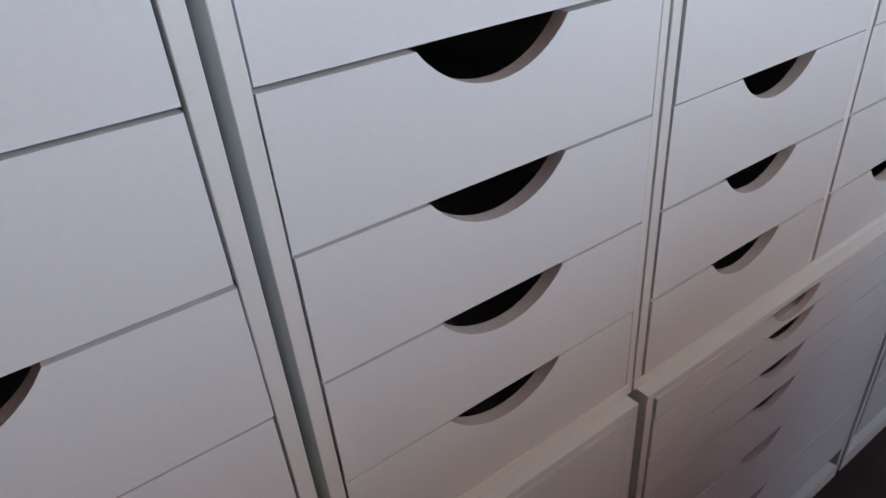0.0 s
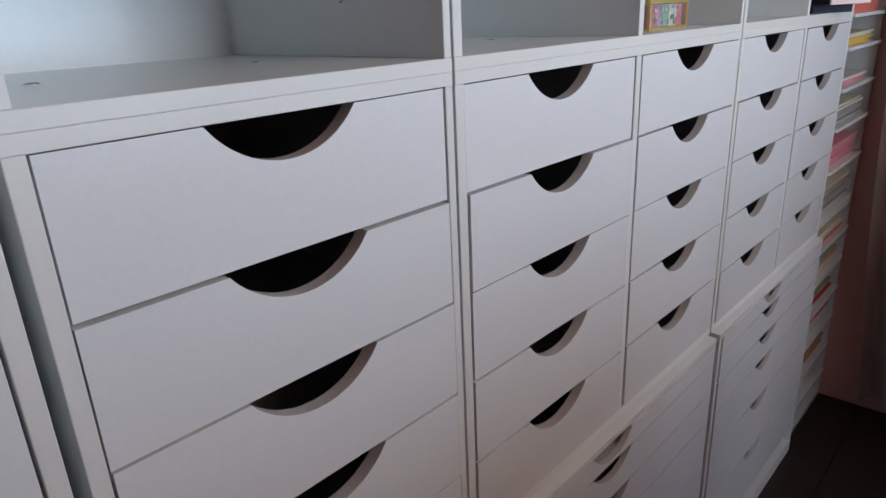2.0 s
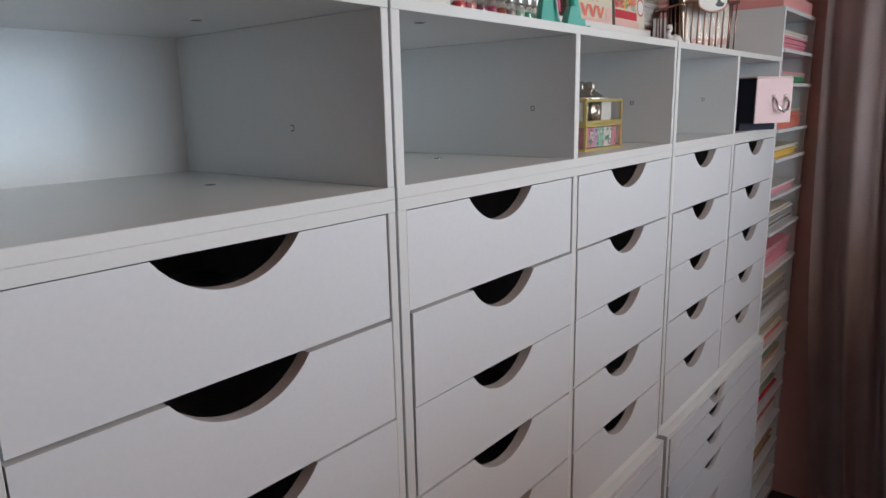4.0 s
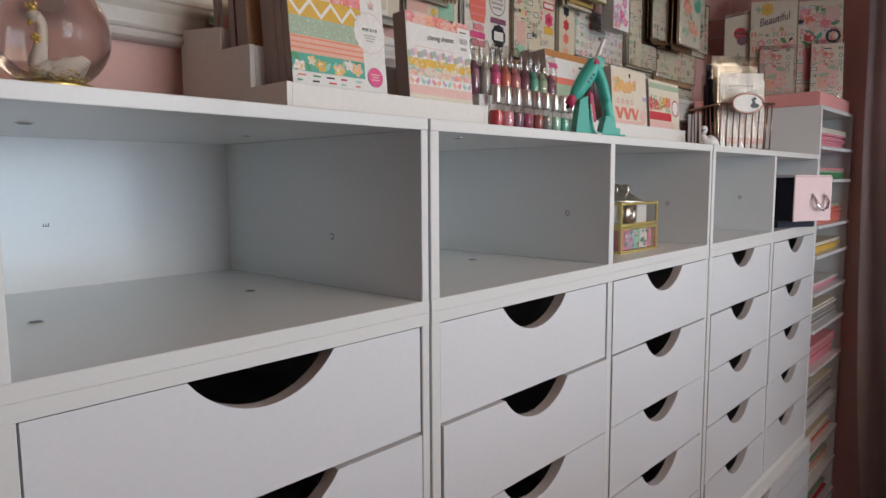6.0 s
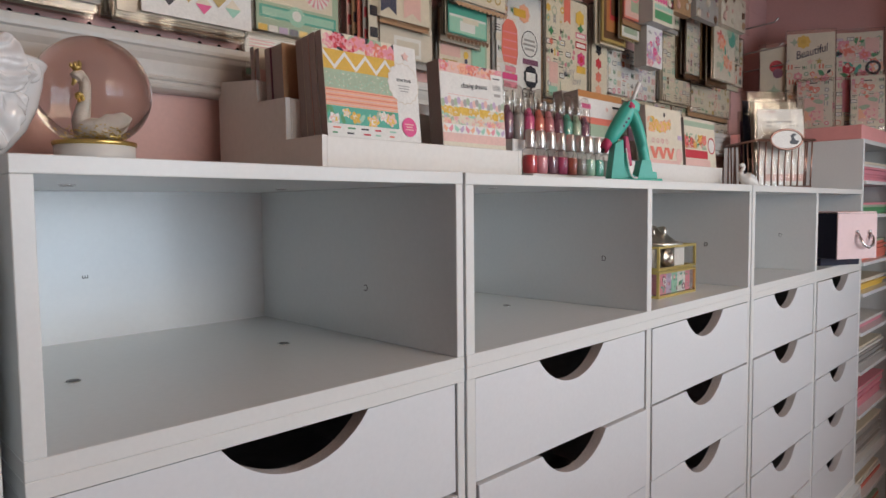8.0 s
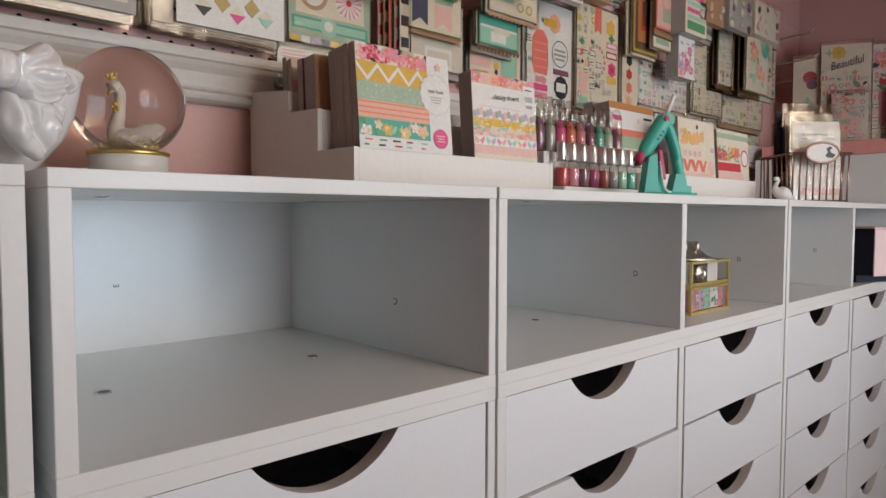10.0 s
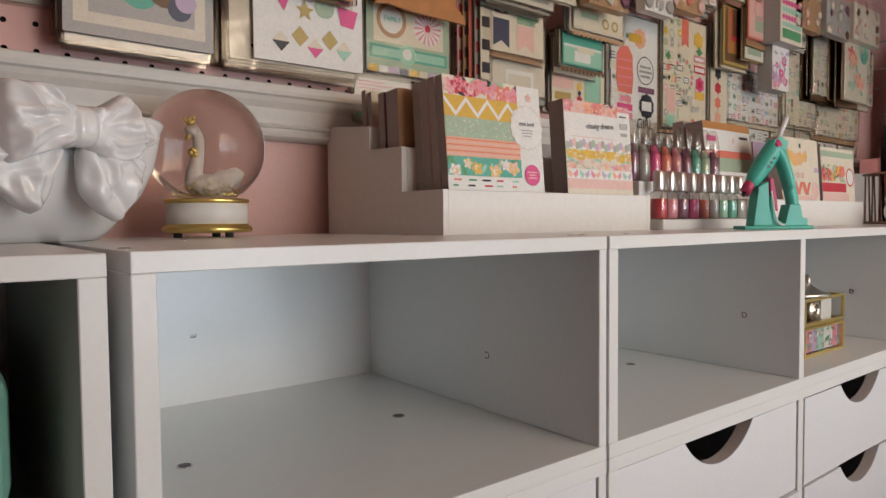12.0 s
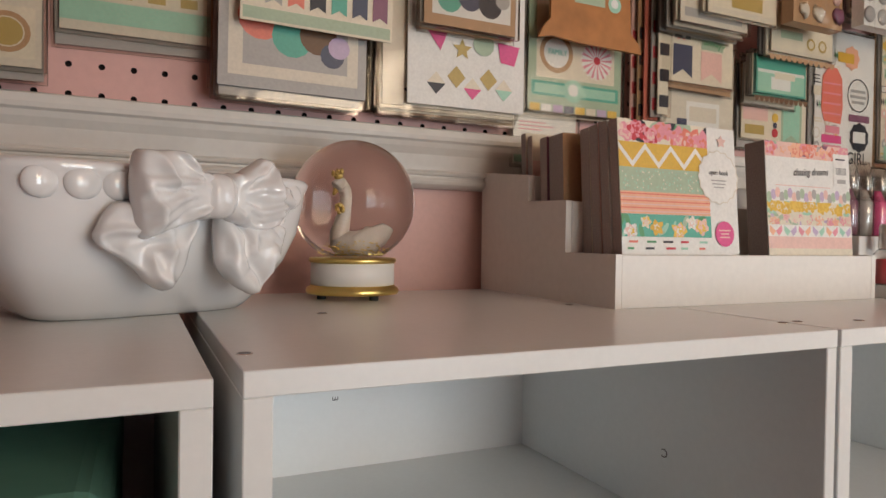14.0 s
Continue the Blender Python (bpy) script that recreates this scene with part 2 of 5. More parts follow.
    part("back_panel", boxbm(x0 + t_side, x1 - t_right, DEPTH - 0.005, DEPTH, z0 + t_bot, z1 - t_top), BACKBOARD, unit)


def stack(x0, x1, cells, dy, tag, up=0.0, t_right=PANEL):
    """Open cubby on a five-row drawer unit on a low unit of wide drawers."""
    mid = (x0 + x1) / 2
    c = thing("cubby_unit", pose(mid, dy, SPLIT), "white laminate open cubby unit with " + tag, "shelf", "cubby units")
    h = (x1 - x0) / 2
    carcass(c, -h, h, 0, TOP - SPLIT, cells, PANEL, 0.011, CUB_FLOOR - SPLIT, t_right)
    d = thing("drawer_unit", pose(mid, dy, LOW_TOP), "white drawer unit with half-moon finger pulls, " + tag, "drawers", "drawer units")
    carcass(d, -h, h, 0, SPLIT - LOW_TOP - 0.0001, cells, PANEL + 0.0005, SPLIT - DR_TOP, DR_BOT - LOW_TOP, t_right + 0.0005)
    inner = (2 * h - PANEL * cells - t_right) / cells
    for k in range(cells):
        a = -h + PANEL + k * (inner + PANEL)
        for r in range(5):
            z1 = DR_TOP - r * PITCH - LOW_TOP + (up if r else 0.0)
            proud = rng.choice((0.0, 0.0006, 0.0012, 0.002)) if r or k else -0.0022
            add_drawer(d, a + 0.001, a + inner - 0.001, z1 - PITCH + (0.0005 if r == 4 else (up if r == 0 else 0)), z1, proud)
    lo = thing("low_drawer_unit", pose(mid, dy - 0.016, 0), "white laminate base unit of wide shallow drawers", "drawers", "base units")
    h -= 0.006
    carcass(lo, -h, h, 0, LOW_TOP - 0.001, 1, PANEL, 0.010, 0.04)
    z = LOW_TOP - 0.011
    for hh in ((0.035, 0.067, 0.067, 0.107, 0.14, 0.14) if cells > 1 else (0.21, 0.20, 0.20)):
        add_drawer(lo, -h + PANEL + 0.001, h - PANEL - 0.001, z - hh, z, 0.002, 0.056, 0.027, 0.009, -0.045 if cells > 1 else -0.10)
        z -= hh
    return c, d, lo


stack(-0.368, -0.007, 1, -0.010, "one bay", 0.003)
stack(0.005, 0.3632, 1, 0.0, "one empty bay", 0.0, 0.0092)
stack(0.3665, 1.0690, 2, 0.0, "two bays", 0.0, 0.0082)
stack(1.0745, 1.783, 2, 0.0, "two bays")

# ---- more materials ----


def film(name, rough, bump, scale, ior, haze):
    """Thin clear plastic: what lies behind shows through, with a gloss that grows at a slant."""
    m = bpy.data.materials.new(name)
    m.use_nodes = True
    n, l = m.node_tree.nodes, m.node_tree.links
    n.remove(n["Principled BSDF"])
    clear, gloss, mix = n.new("ShaderNodeBsdfTransparent"), n.new("ShaderNodeBsdfGlossy"), n.new("ShaderNodeMixShader")
    clear.inputs["Color"].default_value = (0.95, 0.94, 0.92, 1)
    gloss.inputs["Roughness"].default_value = rough
    fr, tex, bp, tc = n.new("ShaderNodeFresnel"), n.new("ShaderNodeTexNoise"), n.new("ShaderNodeBump"), n.new("ShaderNodeTexCoord")
    fr.inputs["IOR"].default_value = ior
    tex.inputs["Scale"].default_value, tex.inputs["Detail"].default_value = scale, 3
    bp.inputs["Strength"].default_value, bp.inputs["Distance"].default_value = bump, 0.008
    l.new(tc.outputs["Object"], tex.inputs["Vector"])
    l.new(tex.outputs["Fac"], bp.inputs["Height"])
    l.new(bp.outputs[0], gloss.inputs["Normal"])
    add = n.new("ShaderNodeMath")
    add.operation = "ADD"
    add.inputs[1].default_value = haze
    l.new(fr.outputs[0], add.inputs[0])
    l.new(add.outputs[0], mix.inputs[0])
    l.new(clear.outputs[0], mix.inputs[1])
    l.new(gloss.outputs[0], mix.inputs[2])
    l.new(mix.outputs[0], n["Material Output"].inputs["Surface"])
    return m


SLEEVE = film("clear_plastic_sleeve", 0.10, 0.45, 11, 1.30, 0.04)
BAG = film("crinkled_clear_bag", 0.12, 0.25, 26, 1.14, 0.04)
CLEARBOX = film("clear_acrylic", 0.14, 0.02, 60, 1.05, 0.11)
GLASS = shader("clear_water_glass", (0.82, 0.775, 0.74), 0.0, vary=0.0, trans=1.0, ior=1.33)
GOLD = shader("polished_gold_metal", (0.88, 0.69, 0.25), 0.32, 1.0, vary=0.1, scale=40)
SILVER = shader("polished_chrome", (0.75, 0.74, 0.72), 0.15, 1.0, vary=0.05)
CAPMETAL = shader("brushed_silver_cap", (0.80, 0.77, 0.74), 0.32, 1.0, vary=0.05)
PEWTER = shader("dull_silver_metal", (0.62, 0.57, 0.49), 0.32, 1.0, bump=0.6, scale=150, vary=0.2)
CERAMIC = shader("glazed_white_ceramic", (0.76, 0.75, 0.75), 0.08, vary=0.03, bump=0.08, scale=45, spot=0.05, coat=0.4)
PLASTICW = shader("white_satin_plastic", (0.75, 0.74, 0.72), 0.35, vary=0.03)
ORGWHITE = shader("white_painted_wood", (0.78, 0.75, 0.71), 0.45, bump=0.2, scale=130, vary=0.05, spot=0.05)
TEAL = shader("teal_plastic", (0.06, 0.45, 0.36), 0.38, vary=0.05, bump=0.1, scale=90)
HOTPINK = shader("hot_pink_rubber", (0.52, 0.05, 0.13), 0.45, vary=0.05)
WIRE = shader("rose_gold_wire", (0.40, 0.24, 0.19), 0.35, 1.0, vary=0.08)
CURTAIN = shader("dusty_rose_curtain_cloth", (0.62, 0.50, 0.48), 0.9, bump=0.5, scale=260, vary=0.12, spot=0.15, spots=6)
NAVY = shader("navy_box_side", (0.012, 0.010, 0.03), 0.6, vary=0.1)
BLUSH = shader("blush_pink_box_paper", (0.80, 0.60, 0.60), 0.55, vary=0.04, bump=0.1, scale=150)
PADEDGE = shader("stacked_paper_edge", (0.47, 0.40, 0.37), 0.85, bump=0.9, scale=700, vary=0.25, spot=0.1)
SOCKET = shader("dark_cam_fitting", (0.10, 0.09, 0.09), 0.4, 0.6, vary=0.1)
PLANK = shader("dark_floor_plank", (0.032, 0.020, 0.017), 0.38, bump=0.3, scale=70, vary=0.3, spot=0.15, spots=3)

COLOURS = {
    "white": (0.80, 0.78, 0.74), "cream": (0.76, 0.68, 0.54), "pale": (0.70, 0.63, 0.52), "yellow": (0.80, 0.52, 0.10), "mustard": (0.72, 0.44, 0.07),
    "coral": (0.78, 0.22, 0.16), "red": (0.60, 0.05, 0.07), "pink": (0.78, 0.30, 0.36), "blush": (0.80, 0.52, 0.46), "hot": (0.75, 0.10, 0.28),
    "mint": (0.36, 0.62, 0.48), "teal": (0.10, 0.42, 0.32), "green": (0.10, 0.32, 0.15), "sage": (0.40, 0.50, 0.36), "black": (0.03, 0.03, 0.04),
    "navy": (0.06, 0.07, 0.12), "grey": (0.42, 0.40, 0.38), "brown": (0.16, 0.08, 0.04), "gold": (0.50, 0.36, 0.12), "lilac": (0.55, 0.42, 0.58),
    "kraft": (0.48, 0.29, 0.16), "wood": (0.52, 0.23, 0.08), "plum": (0.25, 0.10, 0.16), "blue": (0.30, 0.45, 0.60), "peach": (0.85, 0.45, 0.30),
}
PAPER = {}


def paper(c):
    if c not in PAPER:
        PAPER[c] = shader(c + "_paper", COLOURS[c], 0.42, bump=0.15, scale=320, vary=0.10, spot=0.06, spots=60)
    return PAPER[c]


# ---- printed motifs: thin shapes on a card, u right, v up, facing -y ----
def disc(u, v, r, n=14, s=1.0):
    return [(u + r * math.cos(2 * math.pi * k / n), v + s * r * math.sin(2 * math.pi * k / n)) for k in range(n)]


def bar(u0, v0, u1, v1):
    return [(u0, v0), (u1, v0), (u1, v1), (u0, v1)]


def star(u, v, r, n=5, q=0.45, a=math.pi / 2):
    return [(u + (r if k % 2 == 0 else q * r) * math.cos(a + math.pi * k / n), v + (r if k % 2 == 0 else q * r) * math.sin(a + math.pi * k / n)) for k in range(2 * n)]


def flag(u, v, w, h, cut=0.3):
    return [(u, v), (u + w / 2, v + cut * w), (u + w, v), (u + w, v + h), (u, v + h)]


def ring(u, v, r, t, n=18):
    return [[(u + r * math.cos(a), v + r * math.sin(a)), (u + r * math.cos(b), v + r * math.sin(b)), (u + (r - t) * math.cos(b), v + (r - t) * math.sin(b)), (u + (r - t) * math.cos(a), v + (r - t) * math.sin(a))]
            for a, b in ((2 * math.pi * k / n, 2 * math.pi * (k + 1) / n) for k in range(n))]


def prints(parent, shapes, y, name="print", step=0.00004):
    """shapes: (colour, polygon or list of polygons), later ones lie on earlier ones."""
    bm = bmesh.new()
    cols = []
    for i, (c, poly) in enumerate(shapes):
        if c not in cols:
            cols.append(c)
        for p in (poly if isinstance(poly[0], list) else [poly]):
            yy = y - 0.0003 - min(step * (i + 1), 0.0007 * (i + 1) / len(shapes))
            try:
                f = bm.faces.new([bm.verts.new((a, yy, b)) for a, b in p])
            except ValueError:
                continue
            f.normal_update()
            if f.normal.y > 0:
                f.normal_flip()
            f.material_index = cols.index(c)
    ob = part(name, bm, [paper(c) for c in cols], parent)
    return ob


def words(parent, text, u, v, y, size, mat, turn=0.0, squeeze=1.0, shear=0.0, m=None, name="lettering"):
    cu = bpy.data.curves.new("lettering", "FONT")
    cu.body, cu.size, cu.align_x, cu.align_y, cu.shear, cu.extrude = text, size, "CENTER", "CENTER", shear, 0.0001
    tmp = bpy.data.objects.new("lettering_curve", cu)
    me = bpy.data.meshes.new_from_object(tmp)
    bpy.data.objects.remove(tmp)
    me.materials.clear()
    me.materials.append(mat)
    mm = m if m is not None else pose(u, y, v, 90, 0, 0) @ pose(0, 0, 0, 0, 0, turn)
    me.transform(mm @ Matrix.Diagonal((squeeze, 1, 1, 1)))
    ob = new(name, me)
    ob.parent = parent
    return ob


def floral(w, h, n, seed, cols=("coral", "pink", "blush", "red"), leaf=("green", "black", "sage"), u0=0.0, v0=0.0, size=1.0):
    """Loose flowers and leaves scattered over a field."""
    r = random.Random(seed)
    out = []
    for k in range(n):
        u, v = u0 + r.uniform(0.06, 0.94) * w, v0 + r.uniform(0.1, 0.9) * h
        s = r.uniform(0.10, 0.2) * min(w, h) * size
        if r.random() < 0.4:
            a = r.uniform(0, 6.3)
            out.append((r.choice(leaf), [(u + s * math.cos(a), v + s * math.sin(a)), (u + 0.4 * s * math.cos(a + 1.5), v + 0.4 * s * math.sin(a + 1.5)), (u - s * math.cos(a), v - s * math.sin(a)), (u + 0.4 * s * math.cos(a - 1.5), v + 0.4 * s * math.sin(a - 1.5))]))
        else:
            c = r.choice(cols)
            out.append((c, star(u, v, s, 6, 0.72, r.uniform(0, 1))))
            out.append((r.choice(cols + ("white",)), star(u, v, s * 0.6, 5, 0.6, r.uniform(0, 1))))
            out.append((r.choice(("yellow", "cream", c)), disc(u, v, s * 0.22, 8)))
    lim = lambda p: [(min(max(a, u0), u0 + w), min(max(b, v0), v0 + h)) for a, b in p]
    return [(c, lim(p)) for c, p in out]


def roses(u0, v0, w, h, n, seed, cols=("coral", "pink", "blush", "red"), leaf=("green", "black", "sage"), size=0.42):
    """Painted roses that fill a band: rings of uneven petals over dark leaves."""
    r = random.Random(seed)

    def blob(u, v, s):
        ph = r.uniform(0, 6.3)
        return [(u + s * (0.80 + 0.20 * math.sin(5 * a + ph) + 0.08 * math.sin(3 * a)) * math.cos(a), v + s * (0.80 + 0.20 * math.sin(5 * a + ph) + 0.08 * math.cos(2 * a)) * math.sin(a)) for a in [2 * math.pi * k / 20 for k in range(20)]]

    out = []
    for k in range(2 * n):
        u, v, a, s = u0 + r.random() * w, v0 + r.random() * h, r.uniform(0, 6.3), h * size * r.uniform(0.5, 0.9)
        out.append((r.choice(leaf), [(u + s * math.cos(q) * math.cos(a) - 0.4 * s * math.sin(q) * math.sin(a), v + s * math.cos(q) * math.sin(a) + 0.4 * s * math.sin(q) * math.cos(a)) for q in [2 * math.pi * j / 10 for j in range(10)]]))
    for k in range(n):
        u, v, s = u0 + (k + r.uniform(0.2, 0.8)) * w / n, v0 + h * r.uniform(0.2, 0.8), h * size * r.uniform(0.8, 1.25)
        c = r.choice(cols)
        for q, cc in ((1.0, c), (0.78, r.choice(cols)), (0.60, c), (0.42, r.choice(cols)), (0.26, c)):
            out.append((cc, blob(u + r.uniform(-0.1, 0.1) * s, v + r.uniform(-0.1, 0.1) * s, s * q)))
    return [(c, [(min(max(a, u0), u0 + w), min(max(b, v0), v0 + h)) for a, b in p]) for c, p in out]


def ephemera(w, h, seed, cols, dense=1.0):
    """A sheet of die-cut labels, tags, leaves, small frames and lines of script."""
    r = random.Random(seed)
    out = []
    cell = 0.030 / dense
    nu, nv = max(2, int(w / cell)), max(2, int(h / cell))
    for i in range(nu):
        for j in range(nv):
            u, v = (i + 0.5 + r.uniform(-0.15, 0.15)) * w / nu, (j + 0.5 + r.uniform(-0.15, 0.15)) * h / nv
            s = 0.42 * min(w / nu, h / nv)
            k, c = r.randrange(9), r.choice(cols)
            if k == 0:
                out += [(c, bar(u - s, v - 0.4 * s, u + s, v + 0.4 * s)), ("white", bar(u - 0.75 * s, v - 0.12 * s, u + 0.75 * s, v + 0.12 * s))]
            elif k == 1:
                out.append((c, ring(u, v, s, 0.22 * s)))
            elif k == 2:
                out += [(c, flag(u - 0.5 * s, v - s, s, 2 * s)), ("white", bar(u - 0.3 * s, v, u + 0.3 * s, v + 0.2 * s))]
            elif k == 3:
                out += [(c, star(u, v, s, 6, 0.7)), ("yellow", disc(u, v, 0.3 * s, 8))]
            elif k == 4:
                for q in (-1, 0, 1):
                    out.append((r.choice(("green", "sage", "black")), [(u + q * 0.5 * s, v - 0.7 * s), (u + q * 0.5 * s + 0.2 * s, v), (u + q * 0.6 * s, v + 0.8 * s), (u + q * 0.5 * s - 0.2 * s, v)]))
            elif k == 5:
                out += [("black", bar(u - s, v - s * 0.6, u + s, v + s * 0.6)), ("white", bar(u - 0.85 * s, v - 0.45 * s, u + 0.85 * s, v + 0.45 * s)), (c, bar(u - 0.5 * s, v - 0.1 * s, u + 0.5 * s, v + 0.1 * s))]
            elif k == 6:
                for q in range(3):
                    out.append((r.choice(("black", "grey", c)), bar(u - s, v + (q - 1) * 0.6 * s - 0.1 * s, u + r.uniform(0.1, 1) * s, v + (q - 1) * 0.6 * s + 0.1 * s)))
            elif k == 7:
                out += [(c, disc(u, v, 0.8 * s)), ("white", disc(u, v, 0.35 * s, 8))]
            else:
                for q in range(4):
                    out.append((c if q % 2 else "cream", bar(u - s + q * 0.5 * s, v - 0.8 * s, u - 0.5 * s + q * 0.5 * s, v + 0.8 * s)))
    return out


def scallop(bm, w, depth, n, y0, y1, mat=0):
    for k in range(n):
        cu = (k + 0.5) * w / n
        pts = [(cu + 0.5 * w / n * math.cos(a), -depth * math.sin(a)) for a in (0.0, 0.52, 1.05, 1.57, 2.09, 2.62, 3.14)]
        fr = [bm.verts.new((a, y0, b)) for a, b in pts]
        f = bm.faces.new(fr)
        f.normal_update()
        if f.normal.y > 0:
            f.normal_flip()
        f.material_index = mat


# ---- wall behind: trim, pegboard ----
def extrude_profile(prof, x0, x1):
    """prof: (y, z) outline; swept along x."""
    bm = bmesh.new()
    a = [bm.verts.new((x0, y, z)) for y, z in prof]
    b = [bm.verts.new((x1, y, z)) for y, z in prof]
    n = len(prof)
    for i in range(n):
        f = bm.faces.new((a[i], b[i], b[(i + 1) % n], a[(i + 1) % n]))
    bm.faces.new(a[::-1])
    bm.faces.new(b)
    bmesh.ops.recalc_face_normals(bm, faces=bm.faces)
    return bm


TRIM = [(0.3755, 1.568), (0.349, 1.568), (0.3465, 1.5665), (0.346, 1.560), (0.347, 1.556), (0.350, 1.554), (0.352, 1.549), (0.3565, 1.542), (0.3590, 1.530),
        (0.3595, 1.5265), (0.356, 1.5255), (0.355, 1.5235), (0.356, 1.5215), (0.3595, 1.5205), (0.3595, 1.5185), (0.357, 1.5175), (0.356, 1.515), (0.357, 1.512), (0.361, 1.5095), (0.366, 1.508), (0.3755, 1.508)]
tagged(part("trim", extrude_profile(TRIM, ROOM_W + 0.002, ROOM_E - 0.002), TRIMWHITE), "white painted moulded chair rail on the pink wall", "moulding", kind="structure")

PEG, HOLE_R, PEG_Y = 0.0247, 0.0027, 0.365
bm = bmesh.new()
PX0, NPX, PZ0, NPZ = -0.0860 - 12.5 * PEG, 40, 1.5722 - 0.5 * PEG, 16
ring8 = [(math.cos(math.pi * (k + 0.5) / 4), math.sin(math.pi * (k + 0.5) / 4)) for k in range(8)]
for i in range(NPX):
    for j in range(NPZ):
        cx, cz = PX0 + (i + 0.5) * PEG, PZ0 + (j + 0.5) * PEG
        h = PEG / 2
        outer = [(h, h * 0.4142), (h * 0.4142, h), (-h * 0.4142, h), (-h, h * 0.4142), (-h, -h * 0.4142), (-h * 0.4142, -h), (h * 0.4142, -h), (h, -h * 0.4142)]
        o = [bm.verts.new((cx + a, PEG_Y, cz + b)) for a, b in outer]
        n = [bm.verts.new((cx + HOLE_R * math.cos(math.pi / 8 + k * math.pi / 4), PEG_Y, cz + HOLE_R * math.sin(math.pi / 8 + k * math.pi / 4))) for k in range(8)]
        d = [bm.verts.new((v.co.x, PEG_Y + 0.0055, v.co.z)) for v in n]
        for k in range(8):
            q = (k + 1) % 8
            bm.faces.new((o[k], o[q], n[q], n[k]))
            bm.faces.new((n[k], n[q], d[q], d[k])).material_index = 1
        # a near-black disc closes the hole, in place of the shaded wall behind
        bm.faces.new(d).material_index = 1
        for s, t in ((1, 1), (-1, 1), (-1, -1), (1, -1)):
            c = bm.verts.new((cx + s * h, PEG_Y, cz + t * h))
            bm.faces.new((c, bm.verts.new((cx + s * h, PEG_Y, cz + t * h * 0.4142)), bm.verts.new((cx + s * h * 0.4142, PEG_Y, cz + t * h))))
bmesh.ops.remove_doubles(bm, verts=bm.verts, dist=0.00005)
bmesh.ops.recalc_face_normals(bm, faces=bm.faces)
for f in bm.faces:
    if abs(f.normal.y) > 0.9 and f.normal.y > 0:
        f.normal_flip()
pegs = thing("pegboard", pose(0, 0, 0), "pink painted pegboard with rows of small round holes", "pegboard", kind="structure")
part("perforated_panel", bm, [PEGPINK, HOLE_SHADE], pegs)
part("plain_panel", boxbm(PX0 + NPX * PEG + 0.0005, ROOM_E - 0.003, PEG_Y, PEG_Y + 0.006, PZ0, PZ0 + NPZ * PEG), PEGPINK, pegs)
part("plain_panel", boxbm(ROOM_W + 0.003, PX0 - 0.0005, PEG_Y, PEG_Y + 0.006, PZ0, PZ0 + NPZ * PEG), PEGPINK, pegs)
part("upper_panel", boxbm(ROOM_W + 0.003, ROOM_E - 0.003, PEG_Y, PEG_Y + 0.006, PZ0 + NPZ * PEG + 0.0005, ROOM_H - 0.002), PEGPINK, pegs)

# ---- marks on the board furniture ----
def cam_cover(name, x, y, z, flat=True):
    e = thing(name, pose(x, y, z), "small dark cam lock cover on white laminate", "fitting", "cam covers")
    bm = lathe(bmesh.new(), [(0.0062, 0.0), (0.0062, 0.0006), (0.0052, 0.0009)], 20)
    part("rim", bm, SILVER, e)
    part("screw_slot", boxbm(-0.0040, 0.0040, -0.0010, 0.0010, 0.0010, 0.0013), SOCKET, e)
    part("cap", lathe(bmesh.new(), [(0.0050, 0.00092), (0.0048, 0.0011)], 16), SOCKET, e)
    return e


for x, y in ((0.277, 0.177), (0.078, 0.174), (0.632, 0.172), (0.455, 0.172), (0.98, 0.172), (1.66, 0.17)):
    cam_cover("cam_cover", x, y, CUB_FLOOR)
for x, y in ((0.084, 0.183), (0.011, 0.039), (0.425, 0.027), (0.36, 0.036), (0.375, 0.037), (0.29, 0.18)):
    e = cam_cover("cam_cover", x, y, TOP)
    e.scale = (0.6, 0.6, 0.6)
for x, y in ((0.077, 0.163), (0.279, 0.177), (0.463, 0.050), (0.742, 0.068)):
    e = cam_cover("cam_cover", x, y, TOP - 0.0111)
    e.matrix_world = pose(x, y, TOP - 0.0111, 180, 0, 0)
for text, m, size in (("E", pose(0.142, 0.3516, 1.299, 90, 0, 0) @ pose(0, 0, 0, 0, 0, 90), 0.0085), ("C", pose(0.3537, 0.136, 1.285, 90, 0, -90) @ pose(0, 0, 0, 0, 0, 180), 0.010), ("D", pose(0.7135, 0.066, 1.297, 90, 0, -90), 0.010),
                      ("D", pose(1.0602, 0.074, 1.300, 90, 0, -90), 0.010), ("D", pose(1.4208, 0.069, 1.303, 90, 0, -90), 0.010)):
    s = tagged(words(None, text, 0, 0, 0, size, SOCKET, m=m, name="assembly_letter"), "small printed black assembly letter on white board", "marking")

# ---- stepped organizers ----
def organizer(x0, x1, label):
    o = thing("stepped_organizer", pose((x0 + x1) / 2, 0.142, TOP), label, "organizer", "organizers")
    h = (x1 - x0) / 2
    prof = [(0, 0), (0.2215, 0), (0.2215, 0.1250), (0.2165, 0.1250), (0.128, 0.1155), (0.128, 0.0905), (0.067, 0.0885), (0.067, 0.0430), (0, 0.0430)]
    for s in (-1, 1):
        a, b = (-h, -h + 0.006) if s < 0 else (h - 0.006, h)
        part("side_panel", extrude_profile(prof, a, b), ORGWHITE, o)
    for y, z in ((0.0, 0.0425), (0.066, 0.088), (0.128, 0.115)):
        part("front_panel", boxbm(-h + 0.006, h - 0.006, y, y + 0.005, 0.0, z, 0.0006), ORGWHITE, o)
    part("back_panel", boxbm(-h + 0.006, h - 0.006, 0.2165, 0.2215, 0.0, 0.124), ORGWHITE, o)
